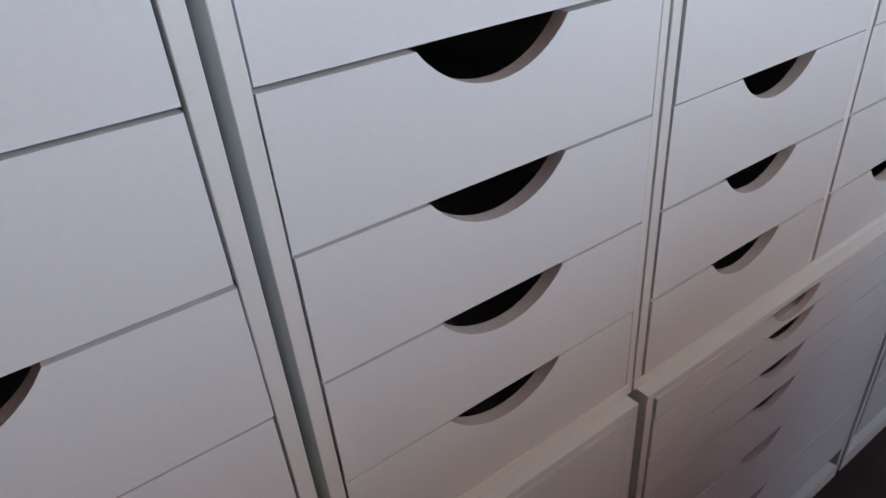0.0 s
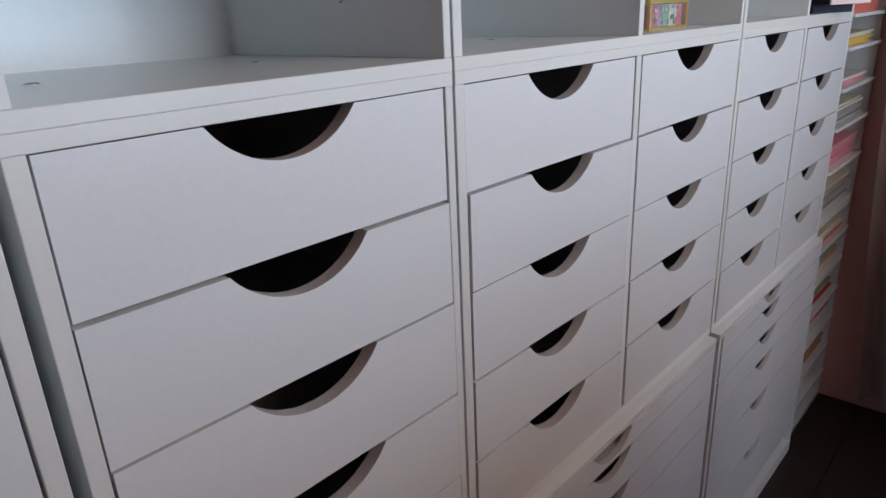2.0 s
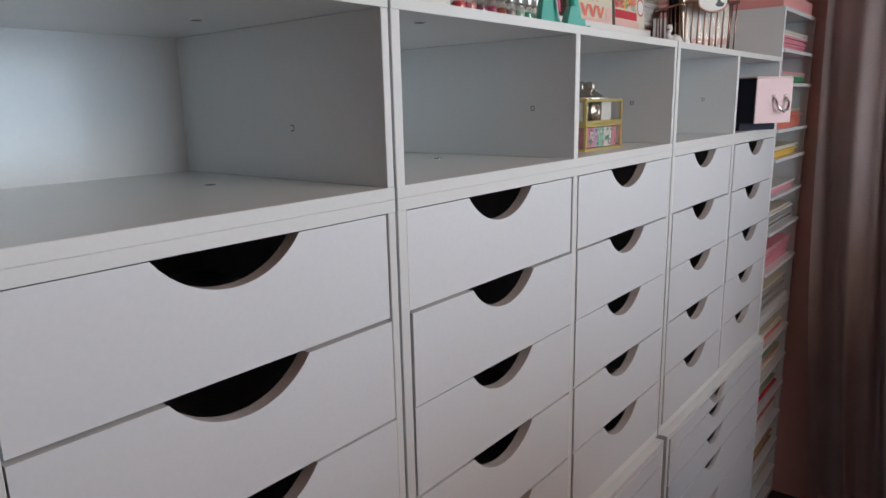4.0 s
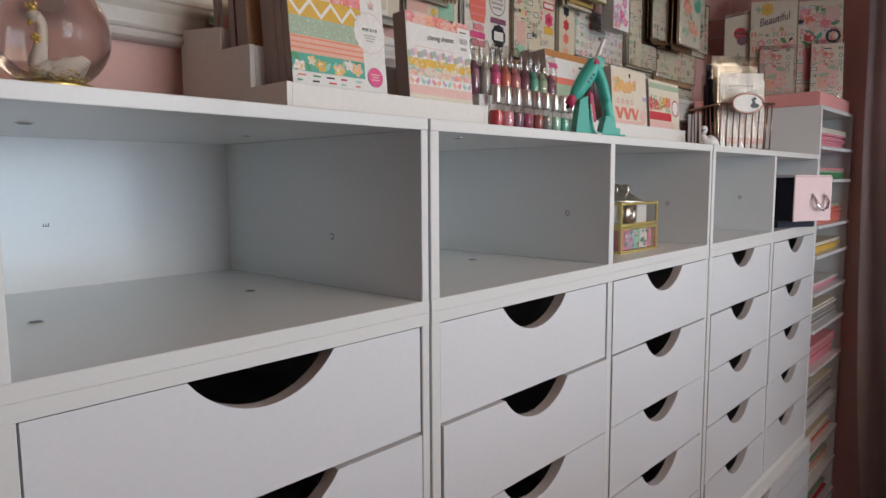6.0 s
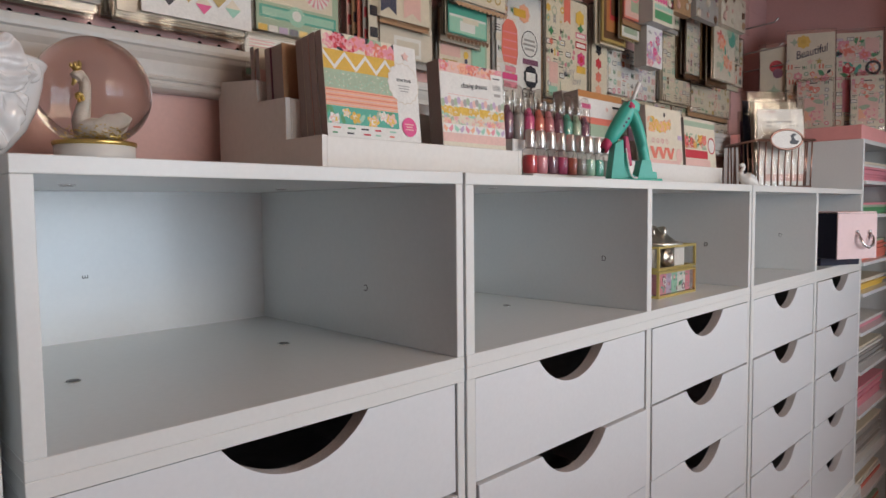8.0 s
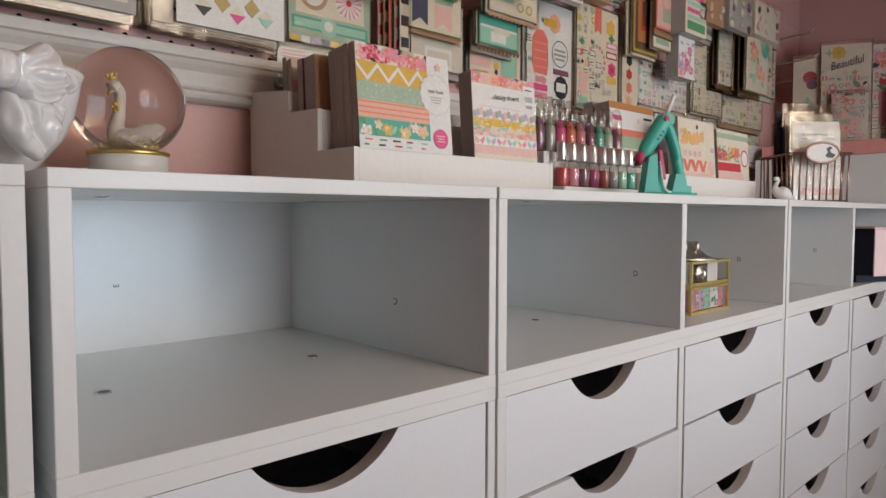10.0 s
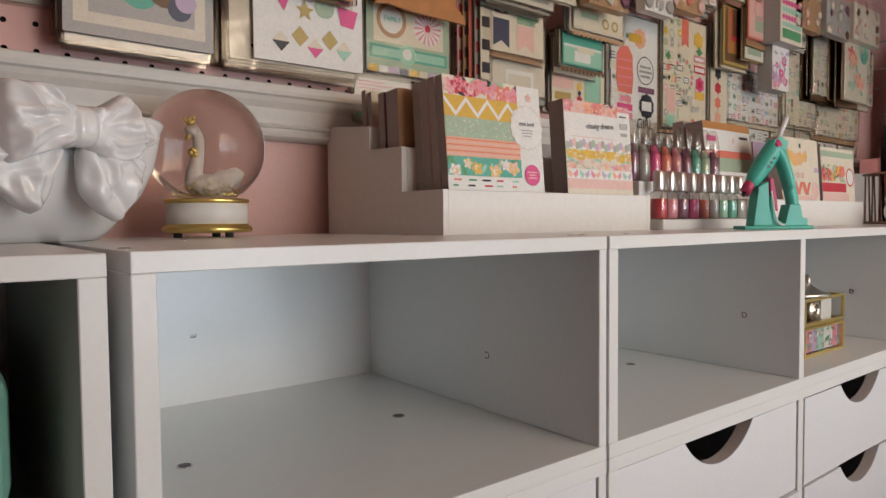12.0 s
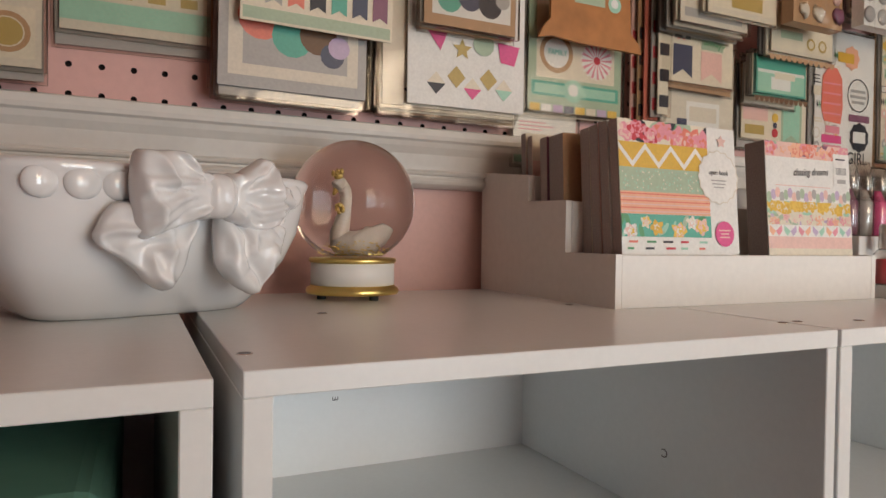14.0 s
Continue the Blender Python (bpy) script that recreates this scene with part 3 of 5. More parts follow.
    part("bottom_panel", boxbm(-h + 0.006, h - 0.006, 0.005, 0.2165, 0.0, 0.004), ORGWHITE, o)
    return o


organizer(0.306, 0.629, "white wooden three-step organizer holding paper pads")
organizer(0.892, 1.292, "long white wooden stepped organizer holding paper pads")


def paper_pad(x0, x1, y, z, h, thick, back, lean=6, seed=0, label="small square patterned paper pad", front="white"):
    """A pad that leans back a little; a stapled block of sheets with a printed cover."""
    p = thing("paper_pad", pose(x0, y, z, -lean, 0, 0), label, "paper pad", "paper pads")
    w = x1 - x0
    bm = bmesh.new()
    block(bm, 0, w, 0.0004, thick, 0, h, 0.0006)
    part("paper_block", bm, PADEDGE, p)
    part("cover", boxbm(0, w, 0.0, 0.0004, 0, h), paper(front), p)
    return p, w, h


# the large floral pad in front
p, w, h = paper_pad(0.321, 0.453, 0.149, TOP + 0.005, 0.150, 0.011, 0, 5, label="square paper pad with floral, chevron and stripe cover")
s = []
wl = w * 0.745
s += [("cream", bar(0, 0.131, wl, h))] + roses(0, 0.131, wl, h - 0.131, 7, 3, ("red", "coral", "pink", "blush"), ("black", "green", "black", "sage"), 0.66)
s += [("mustard", bar(0, 0.110, wl, 0.131))]
zz = wl / 7
for k in range(7):
    a, b = (0.1305, 0.1150) if k % 2 == 0 else (0.1150, 0.1305)
    s.append(("white", [(k * zz, a), ((k + 1) * zz, b), ((k + 1) * zz, b - 0.005), (k * zz, a - 0.005)]))
s += [("sage", bar(0, 0.090, wl, 0.110)), ("peach", bar(0, 0.0715, wl, 0.090))]
r = random.Random(4)
for k in range(150):
    u, v = r.uniform(0.002, wl - 0.002), r.uniform(0.0915, 0.1085)
    s.append(("mint" if k % 3 else "cream", disc(u, v, 0.0008, 5)))
for k in range(6):
    v = 0.073 + k * 0.0029
    s.append((("blush", "coral")[k % 2], bar(0, v, wl, v + 0.0011)))
s += [("teal", bar(0, 0.0525, wl, 0.0712))] + roses(0, 0.0525, wl, 0.0187, 6, 9, ("yellow", "white", "cream", "mustard", "blush"), ("mint", "green", "sage"), 0.40)
for k in range(2):
    v = 0.0475 - k * 0.0055
    for q in range(5):
        u = 0.004 + q * 0.019 + r.uniform(0, 0.004)
        s.append((("coral", "green", "black", "red", "mint")[(q + k) % 5], bar(u, v, u + r.uniform(0.005, 0.011), v + 0.0018)))
s += [("pale", star(w * 0.83, 0.106, 0.0245, 16, 0.93)), ("white", star(w * 0.83, 0.106, 0.0235, 16, 0.93)), ("hot", disc(w * 0.865, 0.056, 0.0112, 24)), ("blush", star(w * 0.87, 0.138, 0.006, 5, 0.5))]
for k, (a, c) in enumerate(((0.007, 0.0585), (0.005, 0.0555), (0.006, 0.0525))):
    s.append(("blush", bar(w * 0.865 - a, c, w * 0.865 + a, c + 0.0012)))
prints(p, s, 0.0)
words(p, "open book", w * 0.83, 0.110, -0.0012, 0.0062, paper("black"), 0, 0.85, 0.2)
for k, a in enumerate((0.009, 0.008, 0.006)):
    prints(p, [("grey", bar(w * 0.83 - a, 0.1025 - k * 0.003, w * 0.83 + a, 0.1036 - k * 0.003))], -0.0009, "small_print")
for k, (t, c) in enumerate(((0.012, "white"), (0.013, "blush"), (0.014, "cream"))):
    paper_pad(0.321 + 0.001 * k, 0.452, 0.1618 + k * 0.0142, TOP + 0.005, 0.150 - 0.001 * k, t - 0.0006, 0, 5 - k * 0.4, label="square paper pad standing behind another", front=c)
# the white titled pad
p, w, h = paper_pad(0.489, 0.607, 0.149, TOP + 0.005, 0.144, 0.022, 0, 4, label="square paper pad with white title band and pastel stripes")
s = [("blush", bar(0, 0.1297, w, h))] + roses(0, 0.1297, w, h - 0.1297, 8, 12, ("coral", "pink", "blush", "peach"), ("black", "plum", "grey", "sage"), 0.75)
s += [("white", bar(0, 0.0995, w, 0.1297)), ("white", bar(0, 0.088, w, 0.0995))] + [(("sage", "lilac", "blush", "grey")[k % 4], disc(w * (0.03 + 0.0475 * k), 0.094 + 0.002 * (k % 3 - 1), 0.0036, 8, 1.4)) for k in range(21)]
s += [("cream", bar(0, 0.066, w, 0.0884))] + roses(0, 0.0756, w, 0.0128, 12, 15, ("yellow", "mustard", "cream"), ("sage", "mint", "yellow"), 0.55) + roses(0, 0.066, w, 0.010, 12, 17, ("blush", "peach", "cream", "pink"), ("sage", "lilac"), 0.55)
s += [("white", bar(0, 0.055, w, 0.066)), ("blush", bar(0, 0.044, w, 0.055)), ("cream", bar(0, 0.0, w, 0.044))]
for k in range(6):
    u = (k + 0.5) * w / 6
    for q in (-1, 1):
        s.append((("mint", "pink", "lilac", "peach")[(k + q) % 4], [(u, 0.060), (u + q * 0.008, 0.0655), (u + q * 0.0085, 0.060), (u + q * 0.004, 0.0555)]))
s += [("white", bar(w * 0.80, 0.104, w, 0.137)), ("black", bar(w * 0.83, 0.131, w * 0.95, 0.1325)), ("grey", bar(w * 0.84, 0.108, w * 0.95, 0.112)), ("blush", bar(w * 0.1, 0.1025, w * 0.75, 0.1033))]
for k in range(9):
    s.append(("black", bar(w * (0.83 + 0.015 * k), 0.1165, w * (0.836 + 0.015 * k), 0.1235)))
prints(p, s, 0.0)
words(p, "chasing dreams", w * 0.50, 0.1165, -0.0024, 0.0095, paper("black"), 3, 0.85, 0.35)
# small pads on the upper steps
for k, (x0, x1, c) in enumerate(((0.312, 0.372, "kraft"), (0.314, 0.374, "brown"), (0.313, 0.371, "plum"))):
    paper_pad(x0, x1, 0.2165 + k * 0.0135, TOP + 0.0045, 0.146, 0.012, 0, 3, label="small brown-edged paper pad on the middle step", front=c)
for k in range(2):
    p, w, h = paper_pad(0.318, 0.42, 0.276 + k * 0.012, TOP + 0.0045, 0.152 + 0.004 * k, 0.009, 0, 3, label="cream paper pad on the upper step", front="cream")
    prints(p, [("pink", bar(0.01, h - 0.012, 0.05, h - 0.010)), ("pink", bar(0.01, h - 0.016, 0.06, h - 0.014)), ("blush", bar(0.0, h - 0.045, 0.1, h - 0.025))], 0.0)
# pads in the long organizer
p, w, h = paper_pad(0.998, 1.134, 0.149, TOP + 0.005, 0.140, 0.022, 0, 4, label="square paper pad with yellow flowers and red zigzag", front="cream")
s = roses(w * 0.03, 0.094, w * 0.66, 0.028, 5, 21, ("yellow", "mustard", "peach"), ("peach", "sage", "yellow"), 0.45)
for k in range(3):
    u = w * (0.06 + 0.22 * k)
    s += [("coral", [(u, 0.068), (u + 0.012, 0.068), (u + 0.024, 0.047), (u + 0.012, 0.047)]), ("coral", [(u + 0.034, 0.068), (u + 0.026, 0.068), (u + 0.014, 0.047), (u + 0.022, 0.047)])]
s += [("pink", ring(w * (0.15 + 0.13 * k), 0.079, 0.0045, 0.0014)) for k in range(4)] + [("blush", bar(0, 0.034, w * 0.9, 0.045)), ("sage", bar(0, 0.018, w * 0.9, 0.033)), ("blush", star(w * 0.88, 0.055, 0.014, 14, 0.9)), ("lilac", bar(w * 0.86, 0.085, w * 0.98, 0.093)), ("black", bar(w * 0.48, 0.124, w * 0.52, 0.131))]
prints(p, s, 0.0)
p, w, h = paper_pad(1.146, 1.285, 0.149, TOP + 0.005, 0.132, 0.02, 0, 4, label="square paper pad with red stripe and round label", front="cream")
s = [("red", bar(0, 0.054, w * 0.72, 0.070)), ("sage", bar(0, 0.116, w, 0.126)), ("yellow", bar(0, 0.016, w * 0.8, 0.036)), ("blush", bar(0, 0.038, w * 0.8, 0.052)), ("red", disc(w * 0.86, 0.082, 0.017, 20)), ("white", disc(w * 0.86, 0.082, 0.014, 20))]
s += roses(0, 0.072, w * 0.7, 0.030, 5, 77, ("red", "yellow", "pink", "coral"), ("sage", "green"), 0.4) + floral(w * 0.7, 0.02, 14, 31, ("red", "yellow", "pink"), ("sage", "green"), 0, 0.072, 1.6)
prints(p, s, 0.0)
p, w, h = paper_pad(0.900, 1.045, 0.216, TOP + 0.005, 0.166, 0.030, 0, 6, label="thick paper pad with brown band and white title strip", front="white")
prints(p, [("wood", bar(0, h - 0.012, w, h)), ("hot", bar(w * 0.05, h - 0.032, w * 0.25, h - 0.023)), ("blush", star(w * 0.62, h - 0.028, 0.006)), ("black", bar(w * 0.75, h - 0.024, w * 0.95, h - 0.020)), ("coral", bar(0, h - 0.058, w, h - 0.046)), ("sage", bar(0, h - 0.08, w, h - 0.058)), ("kraft", bar(0, h - 0.11, w, h - 0.08))], 0.0)
for x0, x1, hh, c in ((1.052, 1.12, 0.160, "grey"), (1.125, 1.27, 0.150, "lilac"), (0.90, 0.96, 0.168, "grey")):
    paper_pad(x0, x1, 0.255, TOP + 0.005, hh, 0.02, 0, 4, label="paper pad standing on a rear step", front=c)

# ---- snow globe ----
g = thing("snow_globe", pose(0.138, 0.288, TOP), "glass snow globe with a white swan, gold-banded base", "snow globe")
part("base_ring", lathe(bmesh.new(), [(0.034, 0.0045), (0.0395, 0.005), (0.0405, 0.0075), (0.0395, 0.010), (0.0365, 0.0115), (0.0365, 0.0125), (0.034, 0.0125)], 48), GOLD, g, smooth=True)
part("base_drum", lathe(bmesh.new(), [(0.0355, 0.0125), (0.0362, 0.013), (0.0362, 0.031), (0.0355, 0.0315)], 48), PLASTICW, g)
part("upper_ring", lathe(bmesh.new(), [(0.034, 0.0315), (0.0372, 0.0318), (0.038, 0.0337), (0.0372, 0.0356), (0.033, 0.036)], 48), GOLD, g, smooth=True)
for k in range(3):
    a = radians(-90 + 120 * k + 25)
    part("foot", lathe(bmesh.new(), [(0.004, 0.0), (0.004, 0.0046)], 10, 0.027 * math.cos(a), 0.027 * math.sin(a)), DARK, g)
GR, GZ = 0.0535, 0.0845
prof = []
for k in range(33):
    a = -math.asin(0.047 / GR) + (math.pi / 2 + math.asin(0.047 / GR)) * k / 32
    prof.append((max(GR * math.cos(a), 0.0002), GZ + GR * math.sin(a)))
part("glass_ball", lathe(bmesh.new(), prof, 64), GLASS, g, "clear water-filled glass ball", True)
# swan inside
SWANW = shader("white_resin_swan", (0.82, 0.76, 0.68), 0.5, bump=0.3, scale=400, vary=0.05)
bm = bmesh.new()
bmesh.ops.create_icosphere(bm, subdivisions=4, radius=1)
for v in bm.verts:
    x, y, z = v.co
    tail = max(x, 0) ** 1.5
    v.co = Vector((x * 0.0205 + 0.0045, y * 0.0125 * (1 - 0.45 * tail), z * 0.0115 * (1 - 0.35 * tail) + 0.0535 + tail * 0.0125 + 0.002 * max(-x, 0)))
part("swan_body", bm, SWANW, g, smooth=True)
for sd in (-1, 1):
    bm = bmesh.new()
    bmesh.ops.create_icosphere(bm, subdivisions=3, radius=1)
    for v in bm.verts:
        x, y, z = v.co
        v.co = Vector((x * 0.0165 + 0.0095, sd * (0.0095 - 0.003 * max(x, 0)) + y * 0.0038, z * 0.0095 * (1 - 0.2 * x) + 0.0585 + 0.0068 * x + 0.0010 * math.sin(9 * x + 4 * z)))
    part("swan_wing", bm, SWANW, g, smooth=True)
neck = curve_through([(-0.007, 0, 0.054), (-0.0095, 0, 0.0605), (-0.0080, 0, 0.069), (-0.0060, 0, 0.078), (-0.0052, 0, 0.087), (-0.0065, 0, 0.0935), (-0.0095, 0, 0.0950), (-0.0122, 0, 0.0925)])
part("swan_neck", tube(bmesh.new(), neck, [0.0078 - 0.0038 * min(k / 20, 1) + (0.0011 if 32 < k < 40 else 0) - (0.0012 if k > 40 else 0) for k in range(len(neck))], 12), SWANW, g, smooth=True)
part("swan_beak", tube(bmesh.new(), [(-0.0118, 0, 0.0925), (-0.0140, 0, 0.0885)], [0.0024, 0.0008], 8), GOLD, g)
bm = lathe(bmesh.new(), [(0.0026, 0), (0.0036, 0.003), (0.0031, 0.0031), (0.0022, 0.001)], 12)
for k in range(6):
    a = math.pi * k / 3
    lathe(bm, [(0.0009, 0.0028), (0.0012, 0.0040), (0.0003, 0.0064)], 6, 0.0034 * math.cos(a), 0.0034 * math.sin(a))
part("crown", bm, GOLD, g).matrix_basis = pose(-0.0098, 0, 0.0995, 0, -18, 0)
bm = bmesh.new()
for k in range(7):
    a = k * 2.4
    bmesh.ops.create_icosphere(bm, subdivisions=2, radius=0.0017, matrix=pose(-0.0105 + 0.0020 * math.cos(a), -0.0030 + 0.001 * math.sin(3 * a), 0.0795 + 0.0024 * math.sin(a)))
part("gold_flower", bm, GOLD, g, smooth=True)
bm = bmesh.new()
for k in range(420):
    a, q = rng.uniform(0, 6.283), math.sqrt(rng.random()) * 0.030
    s = rng.uniform(0.0005, 0.0012)
    x, y, z = q * math.cos(a), q * math.sin(a), 0.0395 + rng.random() ** 2.5 * 0.016
    block(bm, x - s, x + s, y - s, y + s, z - 0.0003, z + 0.0003)
tagged(part("glitter", bm, GOLD, g), kind="stuff")

# ---- ceramic planter with bow ----
vs = thing("ceramic_planter", pose(-0.0375, 0.2480, TOP, 0, 0, 22), "glazed white oval ceramic planter with a large bow", "planter")


def oval(bm, prof, n=96, p=4.2):
    """Rounded-square rings: half width, half depth, height and how far the ring leans forward."""
    rings = []
    for a, b, z, f in prof:
        rg = []
        for k in range(n):
            t = 2 * math.pi * k / n
            c, s = math.cos(t), math.sin(t)
            rg.append(bm.verts.new((a * math.copysign(abs(c) ** (2 / p), c), b * math.copysign(abs(s) ** (2 / p), s) - f, z)))
        rings.append(rg)
    for q, w in zip(rings, rings[1:]):
        for k in range(n):
            bm.faces.new((q[k], q[(k + 1) % n], w[(k + 1) % n], w[k])).smooth = True
    bm.faces.new(rings[0][::-1])
    bm.faces.new(rings[-1])
    return bm


part("bowl", oval(bmesh.new(), [(0.066, 0.044, 0.0, 0.0), (0.0705, 0.048, 0.0015, 0.0), (0.075, 0.052, 0.006, 0.001), (0.083, 0.060, 0.018, 0.004), (0.094, 0.068, 0.035, 0.008), (0.101, 0.074, 0.055, 0.011), (0.1045, 0.077, 0.075, 0.012), (0.1055, 0.078, 0.084, 0.012), (0.1070, 0.0795, 0.0875, 0.012), (0.1080, 0.0805, 0.0905, 0.012), (0.1065, 0.079, 0.0935, 0.012), (0.102, 0.074, 0.0935, 0.012), (0.098, 0.070, 0.085, 0.012), (0.080, 0.058, 0.03, 0.006)]), CERAMIC, vs)
for k in range(-2, 7):
    u = 0.0365 - k * 0.0192
    v = -0.0765 * (1 - (abs(u) / 0.105) ** 4.2) ** (1 / 4.2) - 0.012
    bm = bmesh.new()
    bmesh.ops.create_icosphere(bm, subdivisions=4, radius=0.0100)
    for q in bm.verts:
        q.co.y *= 0.5
        q.co.z *= 0.95
    bmesh.ops.translate(bm, verts=bm.verts, vec=(u, v, 0.0815))
    part("bead", bm, CERAMIC, vs, smooth=True)
BOW = pose(-0.0375, 0.2480, TOP, 0, 0, 22).inverted() @ pose(0.0092, 0.158, 1.480, 0, 0, 21)


def bow_lobe(pts, thick, folds, seed, name):
    """A puffed ribbon lobe: a soft closed outline from knot to tip, with folds that run out of the knot. pts: (u, v) outline."""
    bm = bmesh.new()
    n = len(pts)
    cu, cv = sum(p[0] for p in pts) / n, sum(p[1] for p in pts) / n
    m = 16
    rings = []
    dense = []
    for i in range(n):
        p0, p1, p2, p3 = (Vector((*pts[(i + k) % n], 0)) for k in (-1, 0, 1, 2))
        for k in range(6):
            t = k / 6
            dense.append(0.5 * ((2 * p1) + (-p0 + p2) * t + (2 * p0 - 5 * p1 + 4 * p2 - p3) * t * t + (-p0 + 3 * p1 - 3 * p2 + p3) * t ** 3))
    for side in (-1, 1):
        rr = []
        for j in range(m + 1):
            f = 1 - j / m
            rg = []
            for q in dense:
                u, v = cu + (q.x - cu) * f, cv + (q.y - cv) * f
                puff = thick * math.sqrt(max(1 - f ** 5.5, 0)) * (0.72 + 0.28 * min(math.hypot(u, v) / 0.03, 1))
                ang = math.atan2(v, u)
                dist = math.hypot(u, v)
                bend = ang + 0.35 * noise.noise(Vector((u * 45, v * 45, seed + 3)))
                pleat = 1 - abs(math.sin(1.1 * folds * bend + seed)) * 1.6
                crease = 1 - 3.2 * abs(noise.noise(Vector((u * 52 + seed, v * 34, 2 * seed))))
                wave = -(0.0026 * pleat + 0.0040 * crease + 0.0012 * noise.noise(Vector((u * 150, v * 150, seed))) + 0.0013 * math.sin(4.1 * folds * bend)) * min((1 - f) * 5, 1) * min(dist / 0.02, 1)
                rg.append((u, side * puff * (1 if side < 0 else 0.7) + (wave if side < 0 else 0), v))
            rr.append(rg)
        rings.append(rr)
    for side, rr in zip((-1, 1), rings):
        vr = [[bm.verts.new(c) for c in rg] for rg in rr[:-1]]
        ce = bm.verts.new(rr[-1][0])
        k2 = len(dense)
        for a, b in zip(vr, vr[1:]):
            for k in range(k2):
                bm.faces.new((a[k], a[(k + 1) % k2], b[(k + 1) % k2], b[k])).smooth = True
        for k in range(k2):
            bm.faces.new((vr[-1][k], vr[-1][(k + 1) % k2], ce)).smooth = True
    bmesh.ops.remove_doubles(bm, verts=bm.verts, dist=0.00005)
    bmesh.ops.recalc_face_normals(bm, faces=bm.faces)
    ob = part(name, bm, CERAMIC, vs, smooth=True)
    ob.matrix_basis = BOW
    return ob


bow_lobe([(-0.004, 0.011), (-0.013, 0.013), (-0.017, 0.018), (-0.024, 0.024), (-0.037, 0.0235), (-0.048, 0.0225), (-0.0505, 0.015), (-0.051, -0.001), (-0.048, -0.020), (-0.044, -0.0275), (-0.029, -0.022), (-0.016, -0.017), (-0.004, -0.013)], 0.016, 6, 0.4, "bow_loop").matrix_basis = BOW @ pose(0, -0.004, 0, 0, 0, 0)
bow_lobe([(0.004, 0.011), (0.014, 0.015), (0.024, 0.021), (0.032, 0.0255), (0.039, 0.021), (0.040, 0.011), (0.043, 0.001), (0.045, -0.010), (0.041, -0.018), (0.030, -0.022), (0.018, -0.019), (0.004, -0.013)], 0.015, 7, 1.7, "bow_loop").matrix_basis = BOW @ pose(0, -0.003, 0, 0, 0, 4)
bow_lobe([(0.030, 0.007), (0.042, 0.009), (0.056, 0.009), (0.061, 0.004), (0.057, -0.003), (0.055, -0.012), (0.050, -0.019), (0.036, -0.017)], 0.010, 4, 3.1, "ribbon_fold").matrix_basis = BOW @ pose(0, 0.006, 0, 0, 0, 4)
bow_lobe([(-0.008, -0.012), (-0.030, -0.006), (-0.052, -0.006), (-0.060, -0.011), (-0.065, -0.020), (-0.067, -0.026), (-0.063, -0.032), (-0.052, -0.039), (-0.044, -0.046), (-0.037, -0.054), (-0.027, -0.058), (-0.021, -0.053), (-0.016, -0.044), (-0.013, -0.030)], 0.011, 5, 2.2, "bow_tail").matrix_basis = BOW @ pose(0, 0.006, 0, 0, 0, 0)
bow_lobe([(0.003, -0.012), (0.003, -0.033), (0.005, -0.044), (0.012, -0.053), (0.023, -0.060), (0.033, -0.063), (0.039, -0.053), (0.048, -0.039), (0.054, -0.026), (0.052, -0.017), (0.035, -0.014), (0.014, -0.012)], 0.011, 5, 0.9, "bow_tail").matrix_basis = BOW @ pose(0, 0.005, 0, 0, 0, 6)
bm = bmesh.new()
bmesh.ops.create_icosphere(bm, subdivisions=4, radius=1)
for v in bm.verts:
    x, y, z = v.co
    rdg = 1 + 0.16 * abs(math.sin(6.0 * x + 0.5 * z)) ** 0.7
    v.co = Vector((math.copysign(abs(x) ** 0.75, x) * 0.0122 - 0.003, y * 0.0125 * rdg - 0.0075, math.copysign(abs(z) ** 0.7, z) * 0.0138 - 0.001))
part("bow_knot", bm, CERAMIC, vs, smooth=True).matrix_basis = BOW

# ---- bottles in a tray ----
tray = thing("bottle_rack", pose(0.642, 0.132, TOP), "low white rack holding glitter glue bottles", "rack")
part("front_tray", boxbm(0.0, 0.225, 0.0, 0.03, 0.0, 0.013, 0.0008), PLASTICW, tray)
part("rear_tier", boxbm(-0.006, 0.225, 0.031, 0.075, 0.0, 0.062, 0.0008), PLASTICW, tray)


def bottle(x, y, z, col, tall):
    b = thing("glue_bottle", pose(x, y, z, 0, 0, rng.uniform(0, 90)), "small clear bottle of %s glitter glue" % col, "bottle", "glitter glue bottles")
    if tall:
        part("body", lathe(bmesh.new(), [(0.0095, 0), (0.0108, 0.002), (0.0108, 0.036), (0.0078, 0.041), (0.005, 0.044)], 14), CLEARBOX, b, smooth=True)
        part("glitter", lathe(bmesh.new(), [(0.0080, 0.001), (0.0092, 0.003), (0.0092, 0.036), (0.0066, 0.041), (0.003, 0.050)], 12), paper(col), b, smooth=True)
        part("clear_cap", lathe(bmesh.new(), [(0.0102, 0.0375), (0.0098, 0.056), (0.0075, 0.072), (0.005, 0.079), (0.0025, 0.080)], 14), CLEARBOX, b, smooth=True)
        part("nozzle", lathe(bmesh.new(), [(0.0040, 0.044), (0.0026, 0.052), (0.001, 0.062)], 10), CLEARBOX, b, smooth=True)
    else:
        part("body", lathe(bmesh.new(), [(0.0095, 0), (0.0112, 0.002), (0.0112, 0.031), (0.008, 0.0350), (0.006, 0.0358)], 14), CLEARBOX, b, smooth=True)
        part("glitter", lathe(bmesh.new(), [(0.0085, 0.001), (0.0100, 0.003), (0.0100, 0.024), (0.0080, 0.026)], 12), paper(col), b, smooth=True)
